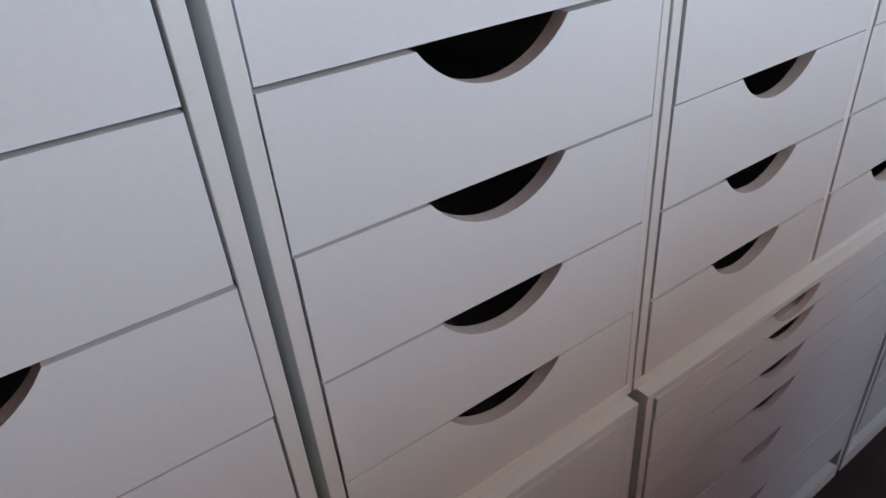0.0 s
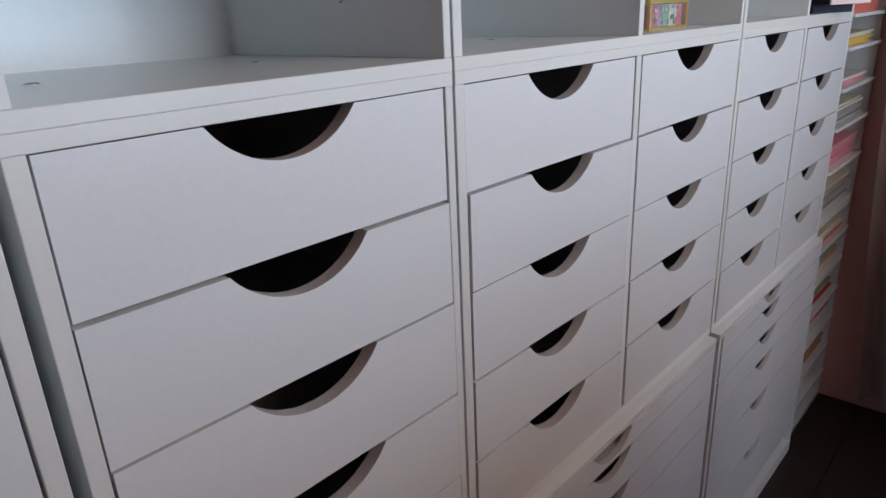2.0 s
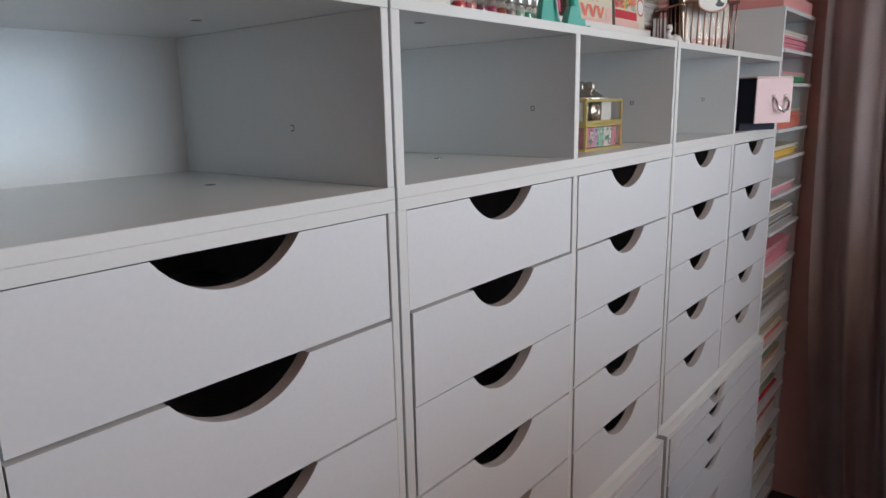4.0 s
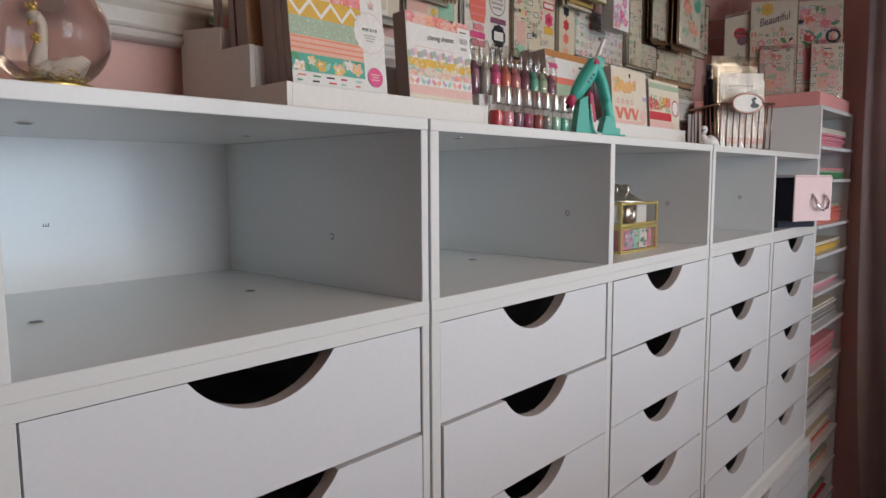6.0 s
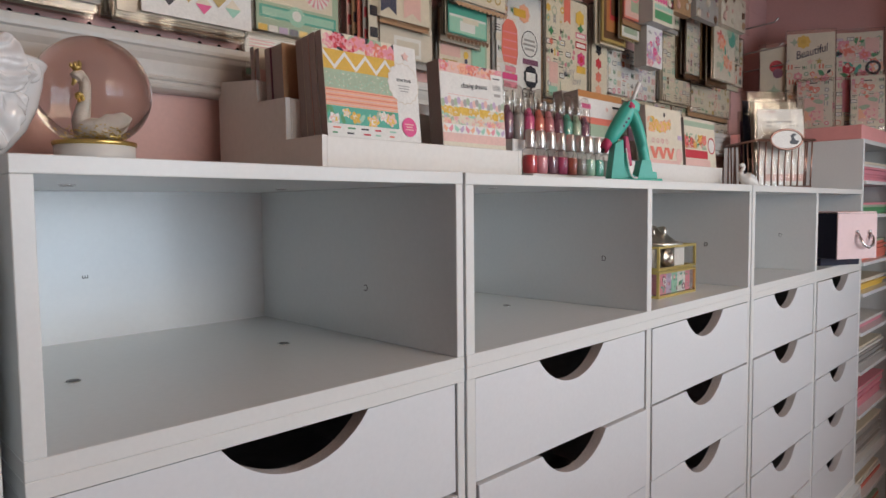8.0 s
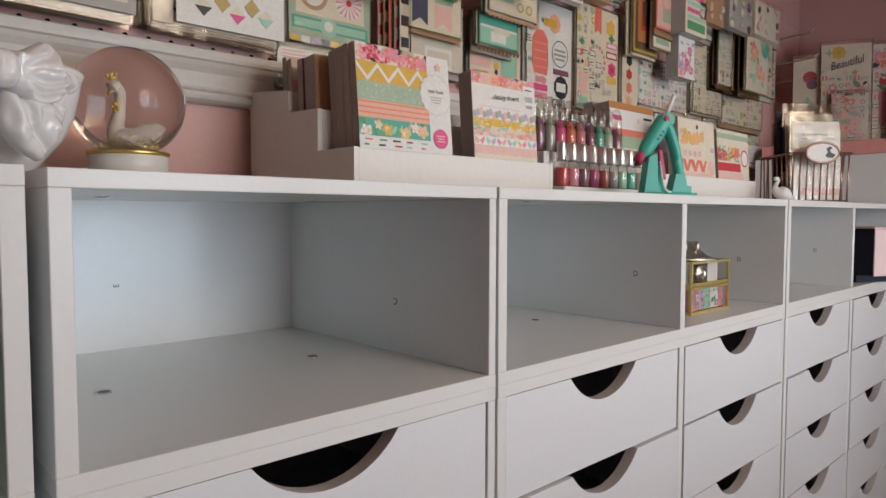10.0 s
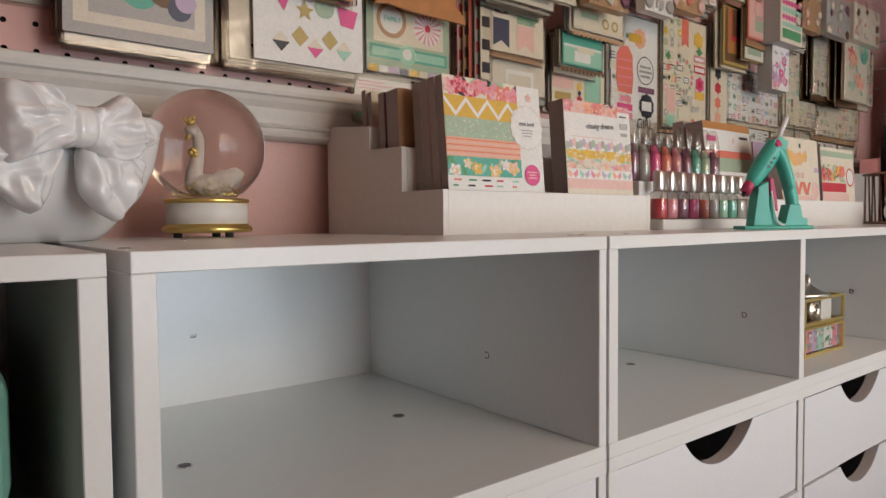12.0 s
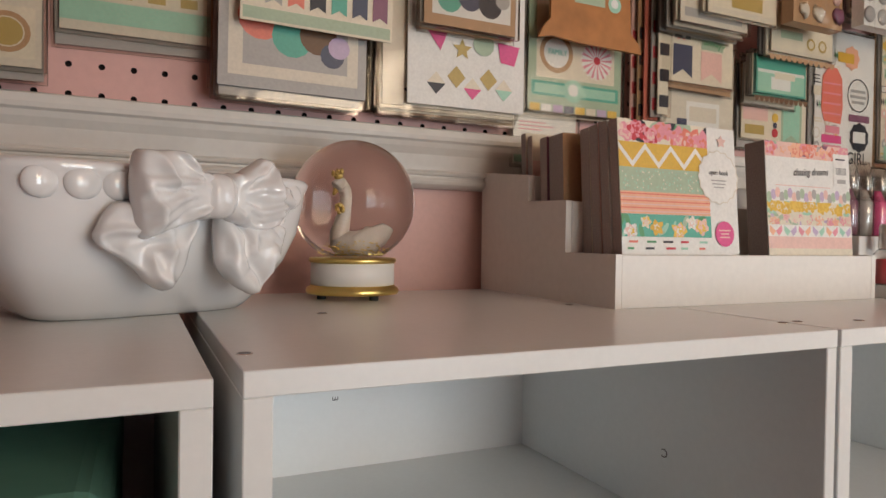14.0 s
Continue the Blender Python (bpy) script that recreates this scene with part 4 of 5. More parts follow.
        part("silver_cap", lathe(bmesh.new(), [(0.0064, 0.0360), (0.0070, 0.0372), (0.0068, 0.0590), (0.0056, 0.0612)], 14), CAPMETAL, b, smooth=True)
    return b


for k, c in enumerate(("red", "pink", "plum", "hot", "coral", "grey", "mint", "teal", "grey")):
    bottle(0.654 + k * 0.0245, 0.147, TOP + 0.0131, c, False)
for k, c in enumerate(("plum", "grey", "hot", "coral", "pink", "plum", "teal", "sage", "plum")):
    bottle(0.650 + k * 0.0245, 0.185, TOP + 0.0621, c, True)

# ---- hot glue gun on its stand ----
gg = thing("glue_gun", pose(0.742, 0.050, TOP, 0, 0, -36), "teal hot glue gun with pink nozzle and trigger", "glue gun")
gg.scale = (0.74, 0.85, 1.0)


def plate(outline, y0, y1, bevel=0.001):
    bm = bmesh.new()
    f = bm.faces.new([bm.verts.new((u, y0, v)) for u, v in outline])
    r = bmesh.ops.extrude_face_region(bm, geom=[f])
    bmesh.ops.translate(bm, verts=[v for v in r["geom"] if isinstance(v, bmesh.types.BMVert)], vec=(0, y1 - y0, 0))
    bmesh.ops.recalc_face_normals(bm, faces=bm.faces)
    if bevel:
        bmesh.ops.bevel(bm, geom=list(bm.edges), offset=bevel, segments=2, affect="EDGES", profile=0.5)
    return bm


bl = curve_through([(-0.034, 0, 0.055), (-0.030, 0, 0.0595), (-0.020, 0, 0.071), (-0.008, 0, 0.084), (0.003, 0, 0.096), (0.007, 0, 0.1005)], 4)
part("barrel", tube(bmesh.new(), bl, [0.0082 + 0.0060 * math.sin(min(k / (len(bl) - 1) * 2.3, 1.9)) for k in range(len(bl))], 22, 0, 0.9), TEAL, gg)
part("rear_collar", plate([(-0.004, 0.100), (0.006, 0.092), (0.022, 0.096), (0.023, 0.106), (0.012, 0.112), (0.0, 0.109)], -0.010, 0.010), TEAL, gg)
part("stick_port", tube(bmesh.new(), [(0.003, -0.004, 0.099), (0.009, -0.004, 0.1055)], 0.0085, 14), HOTPINK, gg)
part("glue_stick", tube(bmesh.new(), [(0.006, -0.004, 0.103), (0.024, -0.004, 0.135)], 0.0036, 10), PLASTICW, gg)
hd = curve_through([(0.004, 0, 0.098), (0.013, 0, 0.092), (0.022, 0, 0.077), (0.029, 0, 0.060), (0.035, 0, 0.042), (0.039, 0, 0.024)], 4)
part("handle", tube(bmesh.new(), hd, [0.0102 - 0.0008 * k / (len(hd) - 1) for k in range(len(hd))], 18, 0, 1.15), TEAL, gg)
part("trigger", plate([(-0.004, 0.064), (0.004, 0.062), (0.010, 0.036), (0.012, 0.022), (0.006, 0.022), (-0.002, 0.040)], -0.0045, 0.0045, 0.002), HOTPINK, gg)
part("nozzle", tube(bmesh.new(), [(-0.0325, 0, 0.0565), (-0.037, 0, 0.052), (-0.043, 0, 0.045)], 0.0082, 14), HOTPINK, gg)
part("tip", tube(bmesh.new(), [(-0.043, 0, 0.045), (-0.046, 0, 0.041)], 0.003, 10), DARK, gg)
part("stand_leg", plate([(-0.034, 0.004), (-0.026, 0.052), (-0.010, 0.058), (-0.006, 0.004)], -0.012, 0.012), TEAL, gg)
part("stand_leg", plate([(0.018, 0.004), (0.026, 0.030), (0.044, 0.030), (0.048, 0.014), (0.056, 0.013), (0.057, 0.004)], -0.012, 0.012), TEAL, gg)
part("stand_base", boxbm(-0.052, 0.064, -0.018, 0.018, 0.0, 0.0042, 0.0015, 2), TEAL, gg)
part("brace", plate([(-0.006, 0.004), (-0.004, 0.040), (-0.001, 0.040), (0.006, 0.012), (0.018, 0.008), (0.018, 0.004)], -0.008, 0.008), TEAL, gg)
prints(gg, [("navy", bar(-0.012 + 0.0045 * k, 0.074 + 0.005 * k, -0.008 + 0.0045 * k, 0.077 + 0.005 * k)) for k in range(3)], -0.0132, "logo_marks")
part("cord", tube(bmesh.new(), curve_through([(-0.004, -0.010, 0.046), (0.000, -0.011, 0.026), (0.004, -0.012, 0.012), (0.010, -0.013, 0.006), (0.018, -0.012, 0.0055)], 5), 0.0013, 8), PLASTICW, gg)

# ---- swan figurine, wire basket with packets ----
bm = tube(bmesh.new(), curve_through([(0.026, 0, 0.004), (0.018, 0, 0.012), (0.006, 0, 0.020), (-0.006, 0, 0.024), (-0.013, 0, 0.032), (-0.013, 0, 0.042), (-0.007, 0, 0.049), (-0.010, 0, 0.056), (-0.016, 0, 0.055)]), [0.003 + 0.0125 * math.exp(-((k - 13) / 10) ** 2) + (0.0022 if k > 40 else 0.0012) for k in range(49)], 12)
block(bm, -0.008, 0.026, -0.010, 0.010, 0.0, 0.008, 0.003)
fg = tagged(part("swan_figurine", bm, PLASTICW, None, "", True), "small white swan figurine with a curved neck", "figurine")
fg.matrix_world = pose(1.270, 0.085, TOP, 0, 0, -40) @ Matrix.Diagonal((0.8, 0.8, 0.8, 1))

bk = thing("wire_basket", pose(1.361, 0.096, TOP, 0, 0, -42), "rose gold wire basket with an oval label holder", "basket")
BW, BD, BH, FLARE = 0.113, 0.13, 0.100, 0.004
part("top_rim", tube(bmesh.new(), [(-FLARE, -FLARE, BH), (BW + FLARE, -FLARE, BH), (BW + FLARE, BD, BH), (-FLARE, BD, BH), (-FLARE, -FLARE, BH)], 0.0026, 8), WIRE, bk)
part("bottom_rim", tube(bmesh.new(), [(0, 0, 0.003), (BW, 0, 0.003), (BW, BD, 0.003), (0, BD, 0.003), (0, 0, 0.003)], 0.0026, 8), WIRE, bk)
for k in range(9):
    u = BW * k / 8
    part("wire", tube(bmesh.new(), [(u, 0, 0.003), (u, -FLARE / 2, BH * 0.5), (u, -FLARE, BH)], 0.0016, 6), WIRE, bk)
    part("wire", tube(bmesh.new(), [(u, BD, 0.003), (u, BD, BH)], 0.0016, 6), WIRE, bk)
for k in range(1, 7):
    v = BD * k / 7
    part("wire", tube(bmesh.new(), [(0, v, 0.003), (-FLARE, v, BH)], 0.0016, 6), WIRE, bk)
    part("wire", tube(bmesh.new(), [(BW, v, 0.003), (BW + FLARE, v, BH)], 0.0016, 6), WIRE, bk)
for k in range(1, 5):
    part("floor_wire", tube(bmesh.new(), [(BW * k / 5, 0, 0.003), (BW * k / 5, BD, 0.003)], 0.0014, 6), WIRE, bk)
OU, OV, OA, OB = 0.056, 0.101, 0.034, 0.0205
part("label_holder", tube(bmesh.new(), [(OU + OA * math.cos(a), -0.0075, OV + OB * math.sin(a)) for a in [2 * math.pi * k / 32 for k in range(33)]], 0.0024, 8), WIRE, bk)
lb = part("label", plate([(OU + 0.94 * OA * math.cos(2 * math.pi * k / 28), OV + 0.94 * OB * math.sin(2 * math.pi * k / 28)) for k in range(28)], -0.0078, -0.0066, 0), paper("white"), bk, "white oval label with a black swan shape")
prints(lb, [("black", [(OU + 0.010, OV - 0.010), (OU + 0.022, OV - 0.010), (OU + 0.026, OV - 0.003), (OU + 0.018, OV - 0.001), (OU + 0.014, OV + 0.006), (OU + 0.020, OV + 0.009), (OU + 0.014, OV + 0.013), (OU + 0.007, OV + 0.008), (OU + 0.010, OV + 0.001), (OU + 0.005, OV - 0.006)])], -0.0080, "swan_shape")


def packet(u, v, w, h, lean, turn, back, seed, label, inner=None, crumple=0.0035):
    """A card in a crinkled clear bag, standing in the basket; u, v count along the basket's front and depth."""
    e = thing("plastic_packet", pose(1.361, 0.096, TOP + 0.0046, 0, 0, -42) @ pose(u, v, 0, -lean, 0, turn), label, "packet", "packets in the basket")
    part("card", boxbm(0.005, w - 0.005, 0.003, 0.0045, 0.001, h - 0.022), paper(back), e)
    r = random.Random(seed)
    sh = []
    if inner:
        sh.append((inner, bar(w * 0.16, h * 0.06, w * 0.97, h * 0.80)))
        sh += [("grey", disc(w * (0.26 + 0.055 * k), h * 0.735, w * 0.026, 8)) for k in range(9)]
        sh += [("grey", bar(w * 0.22, h * 0.685, w * 0.34, h * 0.695)), ("grey", bar(w * 0.70, h * 0.685, w * 0.86, h * 0.695))]
        sh += [("blush", bar(w * 0.16, h * 0.06, w * 0.97, h * 0.14))]
        sh += [("blush", bar(w * 0.10, h * 0.845, w * 0.42, h * 0.855))]
    else:
        sh += [("pale", bar(w * 0.1, h * 0.1, w * 0.9, h * 0.3)), ("grey", bar(w * 0.1, h * 0.75, w * 0.6, h * 0.77))]
    prints(e, sh, 0.003)
    bm = bmesh.new()
    bmesh.ops.create_grid(bm, x_segments=20, y_segments=30, size=0.5)
    for vt in bm.verts:
        a, b = vt.co.x + 0.5, vt.co.y + 0.5
        edge = min(a, 1 - a, b, 1 - b) * 8
        vt.co = Vector((a * w, 0.0015 - min(edge, 1) * crumple * abs(noise.noise(Vector((a * 3.1 + seed, b * 4.2, seed)))) - 0.0012 * min(edge, 1) * noise.noise(Vector((a * 9, b * 11, seed))), b * h))
    part("clear_front", bm, BAG, e, smooth=True)
    part("clear_back", boxbm(0, w, 0.0050, 0.0055, 0, h), SLEEVE, e)
    return e


packet(0.004, 0.010, 0.108, 0.186, 4, 0, "white", 1, "white and pink card packet in a crinkled bag", "white")
packet(0.002, 0.030, 0.110, 0.205, 5, 0, "pale", 2, "pale packet in a tall clear bag", "cream")
packet(-0.001, 0.052, 0.100, 0.212, 5, 8, "navy", 3, "dark card packet in a shiny clear bag")
packet(0.004, 0.080, 0.100, 0.170, 4, 6, "plum", 4, "dark packet at the back of the basket")

# ---- in the cubbies ----
gb = thing("trinket_box", pose(0.832, 0.046, CUB_FLOOR), "gold-edged glass trinket box with silver lid", "trinket box")


def frame_box(w, d, z0, z1, r):
    bm = bmesh.new()
    for x in (0, w):
        for y in (0, d):
            block(bm, x - r, x + r, y - r, y + r, z0, z1)
    for z in (z0 + r, z1 - r):
        for y in (0, d):
            block(bm, r, w - r, y - r, y + r, z - r, z + r)
        for x in (0, w):
            block(bm, x - r, x + r, r, d - r, z - r, z + r)
    return bm


part("lower_frame", frame_box(0.122, 0.10, 0.0, 0.040, 0.0018), GOLD, gb)
part("upper_frame", frame_box(0.122, 0.10, 0.042, 0.078, 0.0018), GOLD, gb)
part("lower_glass", boxbm(0.002, 0.120, 0.0005, 0.0995, 0.002, 0.038), CLEARBOX, gb)
part("upper_glass", boxbm(0.002, 0.120, 0.0005, 0.0995, 0.044, 0.076), CLEARBOX, gb)
part("mirror_base", boxbm(0.002, 0.120, 0.002, 0.098, 0.0402, 0.0418), GOLD, gb)
for k, (a, b, c) in enumerate(((0.008, 0.035, "pink"), (0.036, 0.052, "lilac"), (0.053, 0.072, "mint"), (0.073, 0.100, "white"), (0.101, 0.116, "pink"))):
    part("paper_slip", boxbm(a, b, 0.005, 0.09, 0.004, 0.035), paper(c), gb)
    prints(gb, floral(b - a, 0.028, 7, k + 50, ("pink", "plum", "white"), ("green", "teal"), a, 0.006, 1.2), 0.0048)
part("embossed_disc", lathe(bmesh.new(), [(0.0002, 0.010), (0.003, 0.011), (0.004, 0.009), (0.0075, 0.009), (0.0085, 0.011), (0.0105, 0.011), (0.0115, 0.0085), (0.0140, 0.0085), (0.0150, 0.007), (0.0150, 0.0)], 28), PEWTER, gb, "embossed round silver disc", True).matrix_basis = pose(0.044, 0.014, 0.060, 90, 0, 0)
part("silver_insert", boxbm(0.006, 0.062, 0.016, 0.085, 0.044, 0.075, 0.001), PEWTER, gb)
part("card_slip", boxbm(0.064, 0.098, 0.006, 0.085, 0.044, 0.074), paper("white"), gb)
bm = lathe(bmesh.new(), [(0.058, 0.0785), (0.045, 0.083), (0.030, 0.094), (0.016, 0.104), (0.006, 0.108), (0.0035, 0.114), (0.0045, 0.118), (0.001, 0.122)], 8, 0.061, 0.05)
part("lid", bm, PEWTER, gb, "embossed silver lid with finial")
for k in range(8):
    a = 2 * math.pi * k / 8
    bm = bmesh.new()
    bmesh.ops.create_icosphere(bm, subdivisions=2, radius=1)
    for v in bm.verts:
        v.co = Vector((v.co.x * 0.010, v.co.y * 0.004, v.co.z * 0.014))
    bmesh.ops.transform(bm, matrix=pose(0.061 + 0.020 * math.cos(a), 0.05 + 0.020 * math.sin(a), 0.094, 0, 40, math.degrees(a)), verts=bm.verts)
    part("petal", bm, PEWTER, gb, smooth=True)

pb = thing("pink_storage_box", pose(1.532, -0.010, CUB_FLOOR, 0, 0, -27), "pink storage box with navy side and metal handle", "box")
part("body", boxbm(0.001, 0.112, 0.002, 0.17, 0.018, 0.116, 0.001), NAVY, pb)
part("front_panel", boxbm(0.0, 0.1135, -0.002, 0.0015, 0.017, 0.117, 0.0008), BLUSH, pb, "blush pink front")
part("lid_panel", boxbm(0.0, 0.1135, 0.0, 0.172, 0.1175, 0.121, 0.0008), BLUSH, pb)
part("under_tray", boxbm(0.0, 0.1135, 0.040, 0.17, 0.0, 0.0165), NAVY, pb)
hx, hz = 0.072, 0.074
part("handle", tube(bmesh.new(), [(hx - 0.018, -0.004, hz), (hx - 0.019, -0.012, hz - 0.012), (hx - 0.013, -0.016, hz - 0.026), (hx, -0.017, hz - 0.031), (hx + 0.013, -0.016, hz - 0.026), (hx + 0.019, -0.012, hz - 0.012), (hx + 0.018, -0.004, hz)], 0.0034, 10), SILVER, pb, "chrome drop handle")
for s in (-1, 1):
    part("handle_lug", boxbm(hx + s * 0.018 - 0.004, hx + s * 0.018 + 0.004, -0.0055, -0.0021, hz - 0.005, hz + 0.006, 0.001), SILVER, pb)

mb = thing("mint_storage_box", pose(-0.345, 0.030, CUB_FLOOR), "mint green lidded storage box in a dark cubby", "box")
MINTBOX = shader("mint_box_card", (0.20, 0.44, 0.35), 0.6, vary=0.05, bump=0.1)
part("body", boxbm(0.001, 0.302, 0.001, 0.30, 0.0, 0.044, 0.003, 2), MINTBOX, mb)
part("lid", boxbm(0.0, 0.303, 0.0, 0.303, 0.0442, 0.118, 0.014, 4), MINTBOX, mb)

# ---- packs hung on the pegboard ----
HOOK = shader("steel_peg_hook", (0.45, 0.42, 0.40), 0.35, 1.0, vary=0.1)


def hung(x0, x1, z0, z1, y, back, shapes, label, sleeve=True, behind=0, tilt=0.0, edge=0, category="sticker pack", gap=0.0035, bcols=("grey", "pale", "kraft", "grey", "cream")):
    """A card in a clear sleeve, its lower edge at z0, with plainer packs on the same hook behind it."""
    w, h = x1 - x0, z1 - z0
    e = thing("sticker_pack", pose(x0, y, z0, 0, tilt, 0), label, category, "packs on the pegboard")
    m = 0.004 if sleeve else 0.0
    part("card", boxbm(m, w - m, 0.0006, 0.0022, m, h - m), paper(back), e)
    if shapes:
        prints(e, shapes, 0.0006)
    if sleeve:
        part("sleeve", boxbm(0, w, -0.0022, 0.0030, 0, h, 0.0008), SLEEVE, e)
    r = random.Random(int(x0 * 1000) + int(z0 * 777))
    for k in range(behind):
        dx, dz = r.uniform(-0.008, 0.004), r.uniform(-0.012, 0.004)
        yy = y + 0.0045 + k * gap
        if yy > PEG_Y - 0.004:
            break
        b = thing("sticker_pack", pose(x0 + dx, yy, z0 + dz, 0, tilt + r.uniform(-1, 1), 0), "card pack in clear sleeve hung behind others", category, "packs on the pegboard")
        part("card", boxbm(0.003, w - 0.003, 0.0004, 0.0016, 0.003, h - 0.003), paper(r.choice(bcols)), b)
        part("sleeve", boxbm(0, w, -0.0004, 0.0022, 0, h, 0.0005), SLEEVE, b)
    return e, w, h


SOFT = ("coral", "pink", "blush", "mint", "yellow", "sage", "lilac", "grey")
# far-left cream and kraft pack
hung(-0.150, -0.098, 1.580, 1.72, 0.335, "pale", [("cream", bar(0.006, 0.010, 0.044, 0.05)), ("kraft", ring(0.025, 0.03, 0.016, 0.004)), ("gold", disc(0.025, 0.03, 0.011)), ("navy", bar(0.008, 0.058, 0.038, 0.066))], "cream label pack in a worn clear sleeve", behind=3)
hung(-0.235, -0.158, 1.588, 1.74, 0.338, "cream", ephemera(0.07, 0.14, 2, SOFT), "patterned sticker pack in a clear sleeve", behind=2)
# green and gold foil sheet
s = [("mint", bar(0.004, 0.012, 0.122, 0.030)), ("cream", bar(0.004, 0.031, 0.122, 0.10))] + [("gold", bar(0.018 + 0.026 * k, 0.034, 0.032 + 0.026 * k, 0.042)) for k in range(4)]
hung(-0.096, 0.031, 1.620, 1.77, 0.356, "pale", s, "cream and mint sheet with gold foil in a sleeve", behind=1)
# framed print sleeves with a banner card on top
s = [("pale", bar(0.008, 0.010, 0.122, 0.125)), ("grey", bar(0.020, 0.020, 0.112, 0.12)), ("coral", disc(0.035, 0.062, 0.020)), ("teal", disc(0.062, 0.048, 0.018)), ("teal", disc(0.072, 0.066, 0.016)), ("brown", disc(0.085, 0.052, 0.017)), ("navy", disc(0.098, 0.036, 0.011)), ("lilac", disc(0.104, 0.044, 0.010)), ("teal", disc(0.050, 0.075, 0.014))]
hung(0.027, 0.157, 1.583, 1.74, 0.316, "grey", s, "stack of framed watercolour cards in clear sleeves", sleeve=False, behind=9, tilt=0.6)
s = [("sage", bar(0.002, 0.002, 0.132, 0.012))] + [(("grey", "coral", "black", "teal", "navy", "plum")[k], flag(0.020 + 0.019 * k, 0.016, 0.014, 0.05)) for k in range(6)]
hung(0.043, 0.177, 1.636, 1.75, 0.302, "cream", s, "cream card with a row of small banner flags", sleeve=False, behind=0, tilt=1.0)
# triangle garland card
w = 0.130
s = []
for k, (u, v, c, c2) in enumerate(((0.030, 0.022, "cream", "black"), (0.052, 0.030, "gold", "gold"), (0.070, 0.020, "cream", "hot"), (0.088, 0.031, "gold", "gold"), (0.106, 0.022, "cream", "mint"))):
    s += [(c, [(u - 0.010, v), (u + 0.010, v), (u, v + 0.011)]), (c2, [(u - 0.010, v), (u, v - 0.011), (u + 0.010, v)])]
s += [("hot", [(0.018, 0.075), (0.044, 0.078), (0.034, 0.054)]), ("gold", star(0.058, 0.058, 0.011)), ("sage", disc(0.082, 0.066, 0.012)), ("hot", [(0.098, 0.070), (0.124, 0.068), (0.118, 0.048), (0.102, 0.050)])]
hung(0.201, 0.331, 1.586, 1.75, 0.322, "white", s, "white card with pink, gold and black triangle garland", sleeve=False, behind=0)
hung(0.174, 0.328, 1.580, 1.75, 0.329, "pale", [("black", [(0.026, 0.02), (0.034, 0.012), (0.036, 0.028)])], "clear sleeves stacked on one hook", behind=8)
s = [("white", bar(0.012, 0.014, 0.097, 0.1)), ("teal", disc(0.03, 0.03, 0.013)), ("navy", disc(0.052, 0.034, 0.013)), ("black", disc(0.074, 0.03, 0.013)), ("grey", disc(0.088, 0.036, 0.008)), ("blush", disc(0.04, 0.05, 0.014)), ("green", disc(0.066, 0.052, 0.013))]
hung(0.205, 0.312, 1.654, 1.76, 0.302, "kraft", s, "kraft framed pack of dark floral pieces", behind=3)
hung(0.334, 0.424, 1.535, 1.60, 0.352, "white", [("pink", bar(0.01, 0.05, 0.045, 0.0512)), ("pink", bar(0.01, 0.046, 0.055, 0.0472)), ("pink", bar(0.01, 0.042, 0.04, 0.0432)), ("mint", bar(0.004, 0.006, 0.086, 0.02))], "white header card with small pink print", behind=0)
# green label sheet with ring and rosette
w = 0.134
s = [("sage", bar(0.004, 0.012, w - 0.004, 0.150)), ("cream", bar(0.014, 0.040, w - 0.014, 0.146)), ("teal", bar(0.008, 0.020, w - 0.008, 0.036)), ("mint", bar(0.012, 0.023, w - 0.012, 0.033)),
     ("kraft", ring(0.040, 0.068, 0.022, 0.006, 24)), ("white", disc(0.040, 0.068, 0.0165, 20)), ("white", star(0.095, 0.066, 0.023, 20, 0.85)), ("pink", [[(0.095, 0.066), (0.095 + 0.021 * math.cos(a), 0.066 + 0.021 * math.sin(a)), (0.095 + 0.021 * math.cos(a + 0.16), 0.066 + 0.021 * math.sin(a + 0.16))] for a in [k * 0.393 for k in range(16)]]), ("red", disc(0.095, 0.066, 0.0045)),
     ("mint", disc(0.063, 0.028, 0.013)), ("white", disc(0.063, 0.029, 0.007))]
s += [(c, bar(0.006 + k * 0.015, 0.003, 0.019 + k * 0.015, 0.011)) for k, c in enumerate(("yellow", "white", "lilac", "navy", "yellow", "cream", "lilac", "yellow"))]
e, w, h = hung(0.345, 0.479, 1.594, 1.76, 0.342, "sage", s, "green sticker sheet with a ring label and rosette", behind=3)
words(e, "FAMILY", 0.040, 0.068, -0.0022, 0.0085, paper("teal"), 0, 0.9)
# wood veneer plaque
e = thing("wood_plaque", pose(0.342, 0.316, 1.664), "warm brown wood veneer bracket plaque", "plaque", "packs on the pegboard")
VENEER = shader("warm_wood_veneer", (0.50, 0.20, 0.06), 0.45, bump=0.3, scale=45, vary=0.25, spot=0.15, spots=14)
part("board", plate([(0.0, 0.002), (0.018, 0.006), (0.05, 0.003), (0.10, 0.002), (0.138, 0.001), (0.133, 0.012), (0.122, 0.022), (0.120, 0.06), (0.016, 0.06), (0.015, 0.024), (0.006, 0.014)], -0.003, 0.001, 0.0006), VENEER, e)
prints(e, [("sage", bar(0.045, 0.045, 0.085, 0.06)), ("mint", disc(0.098, 0.050, 0.009)), ("white", disc(0.098, 0.051, 0.005))], -0.003)
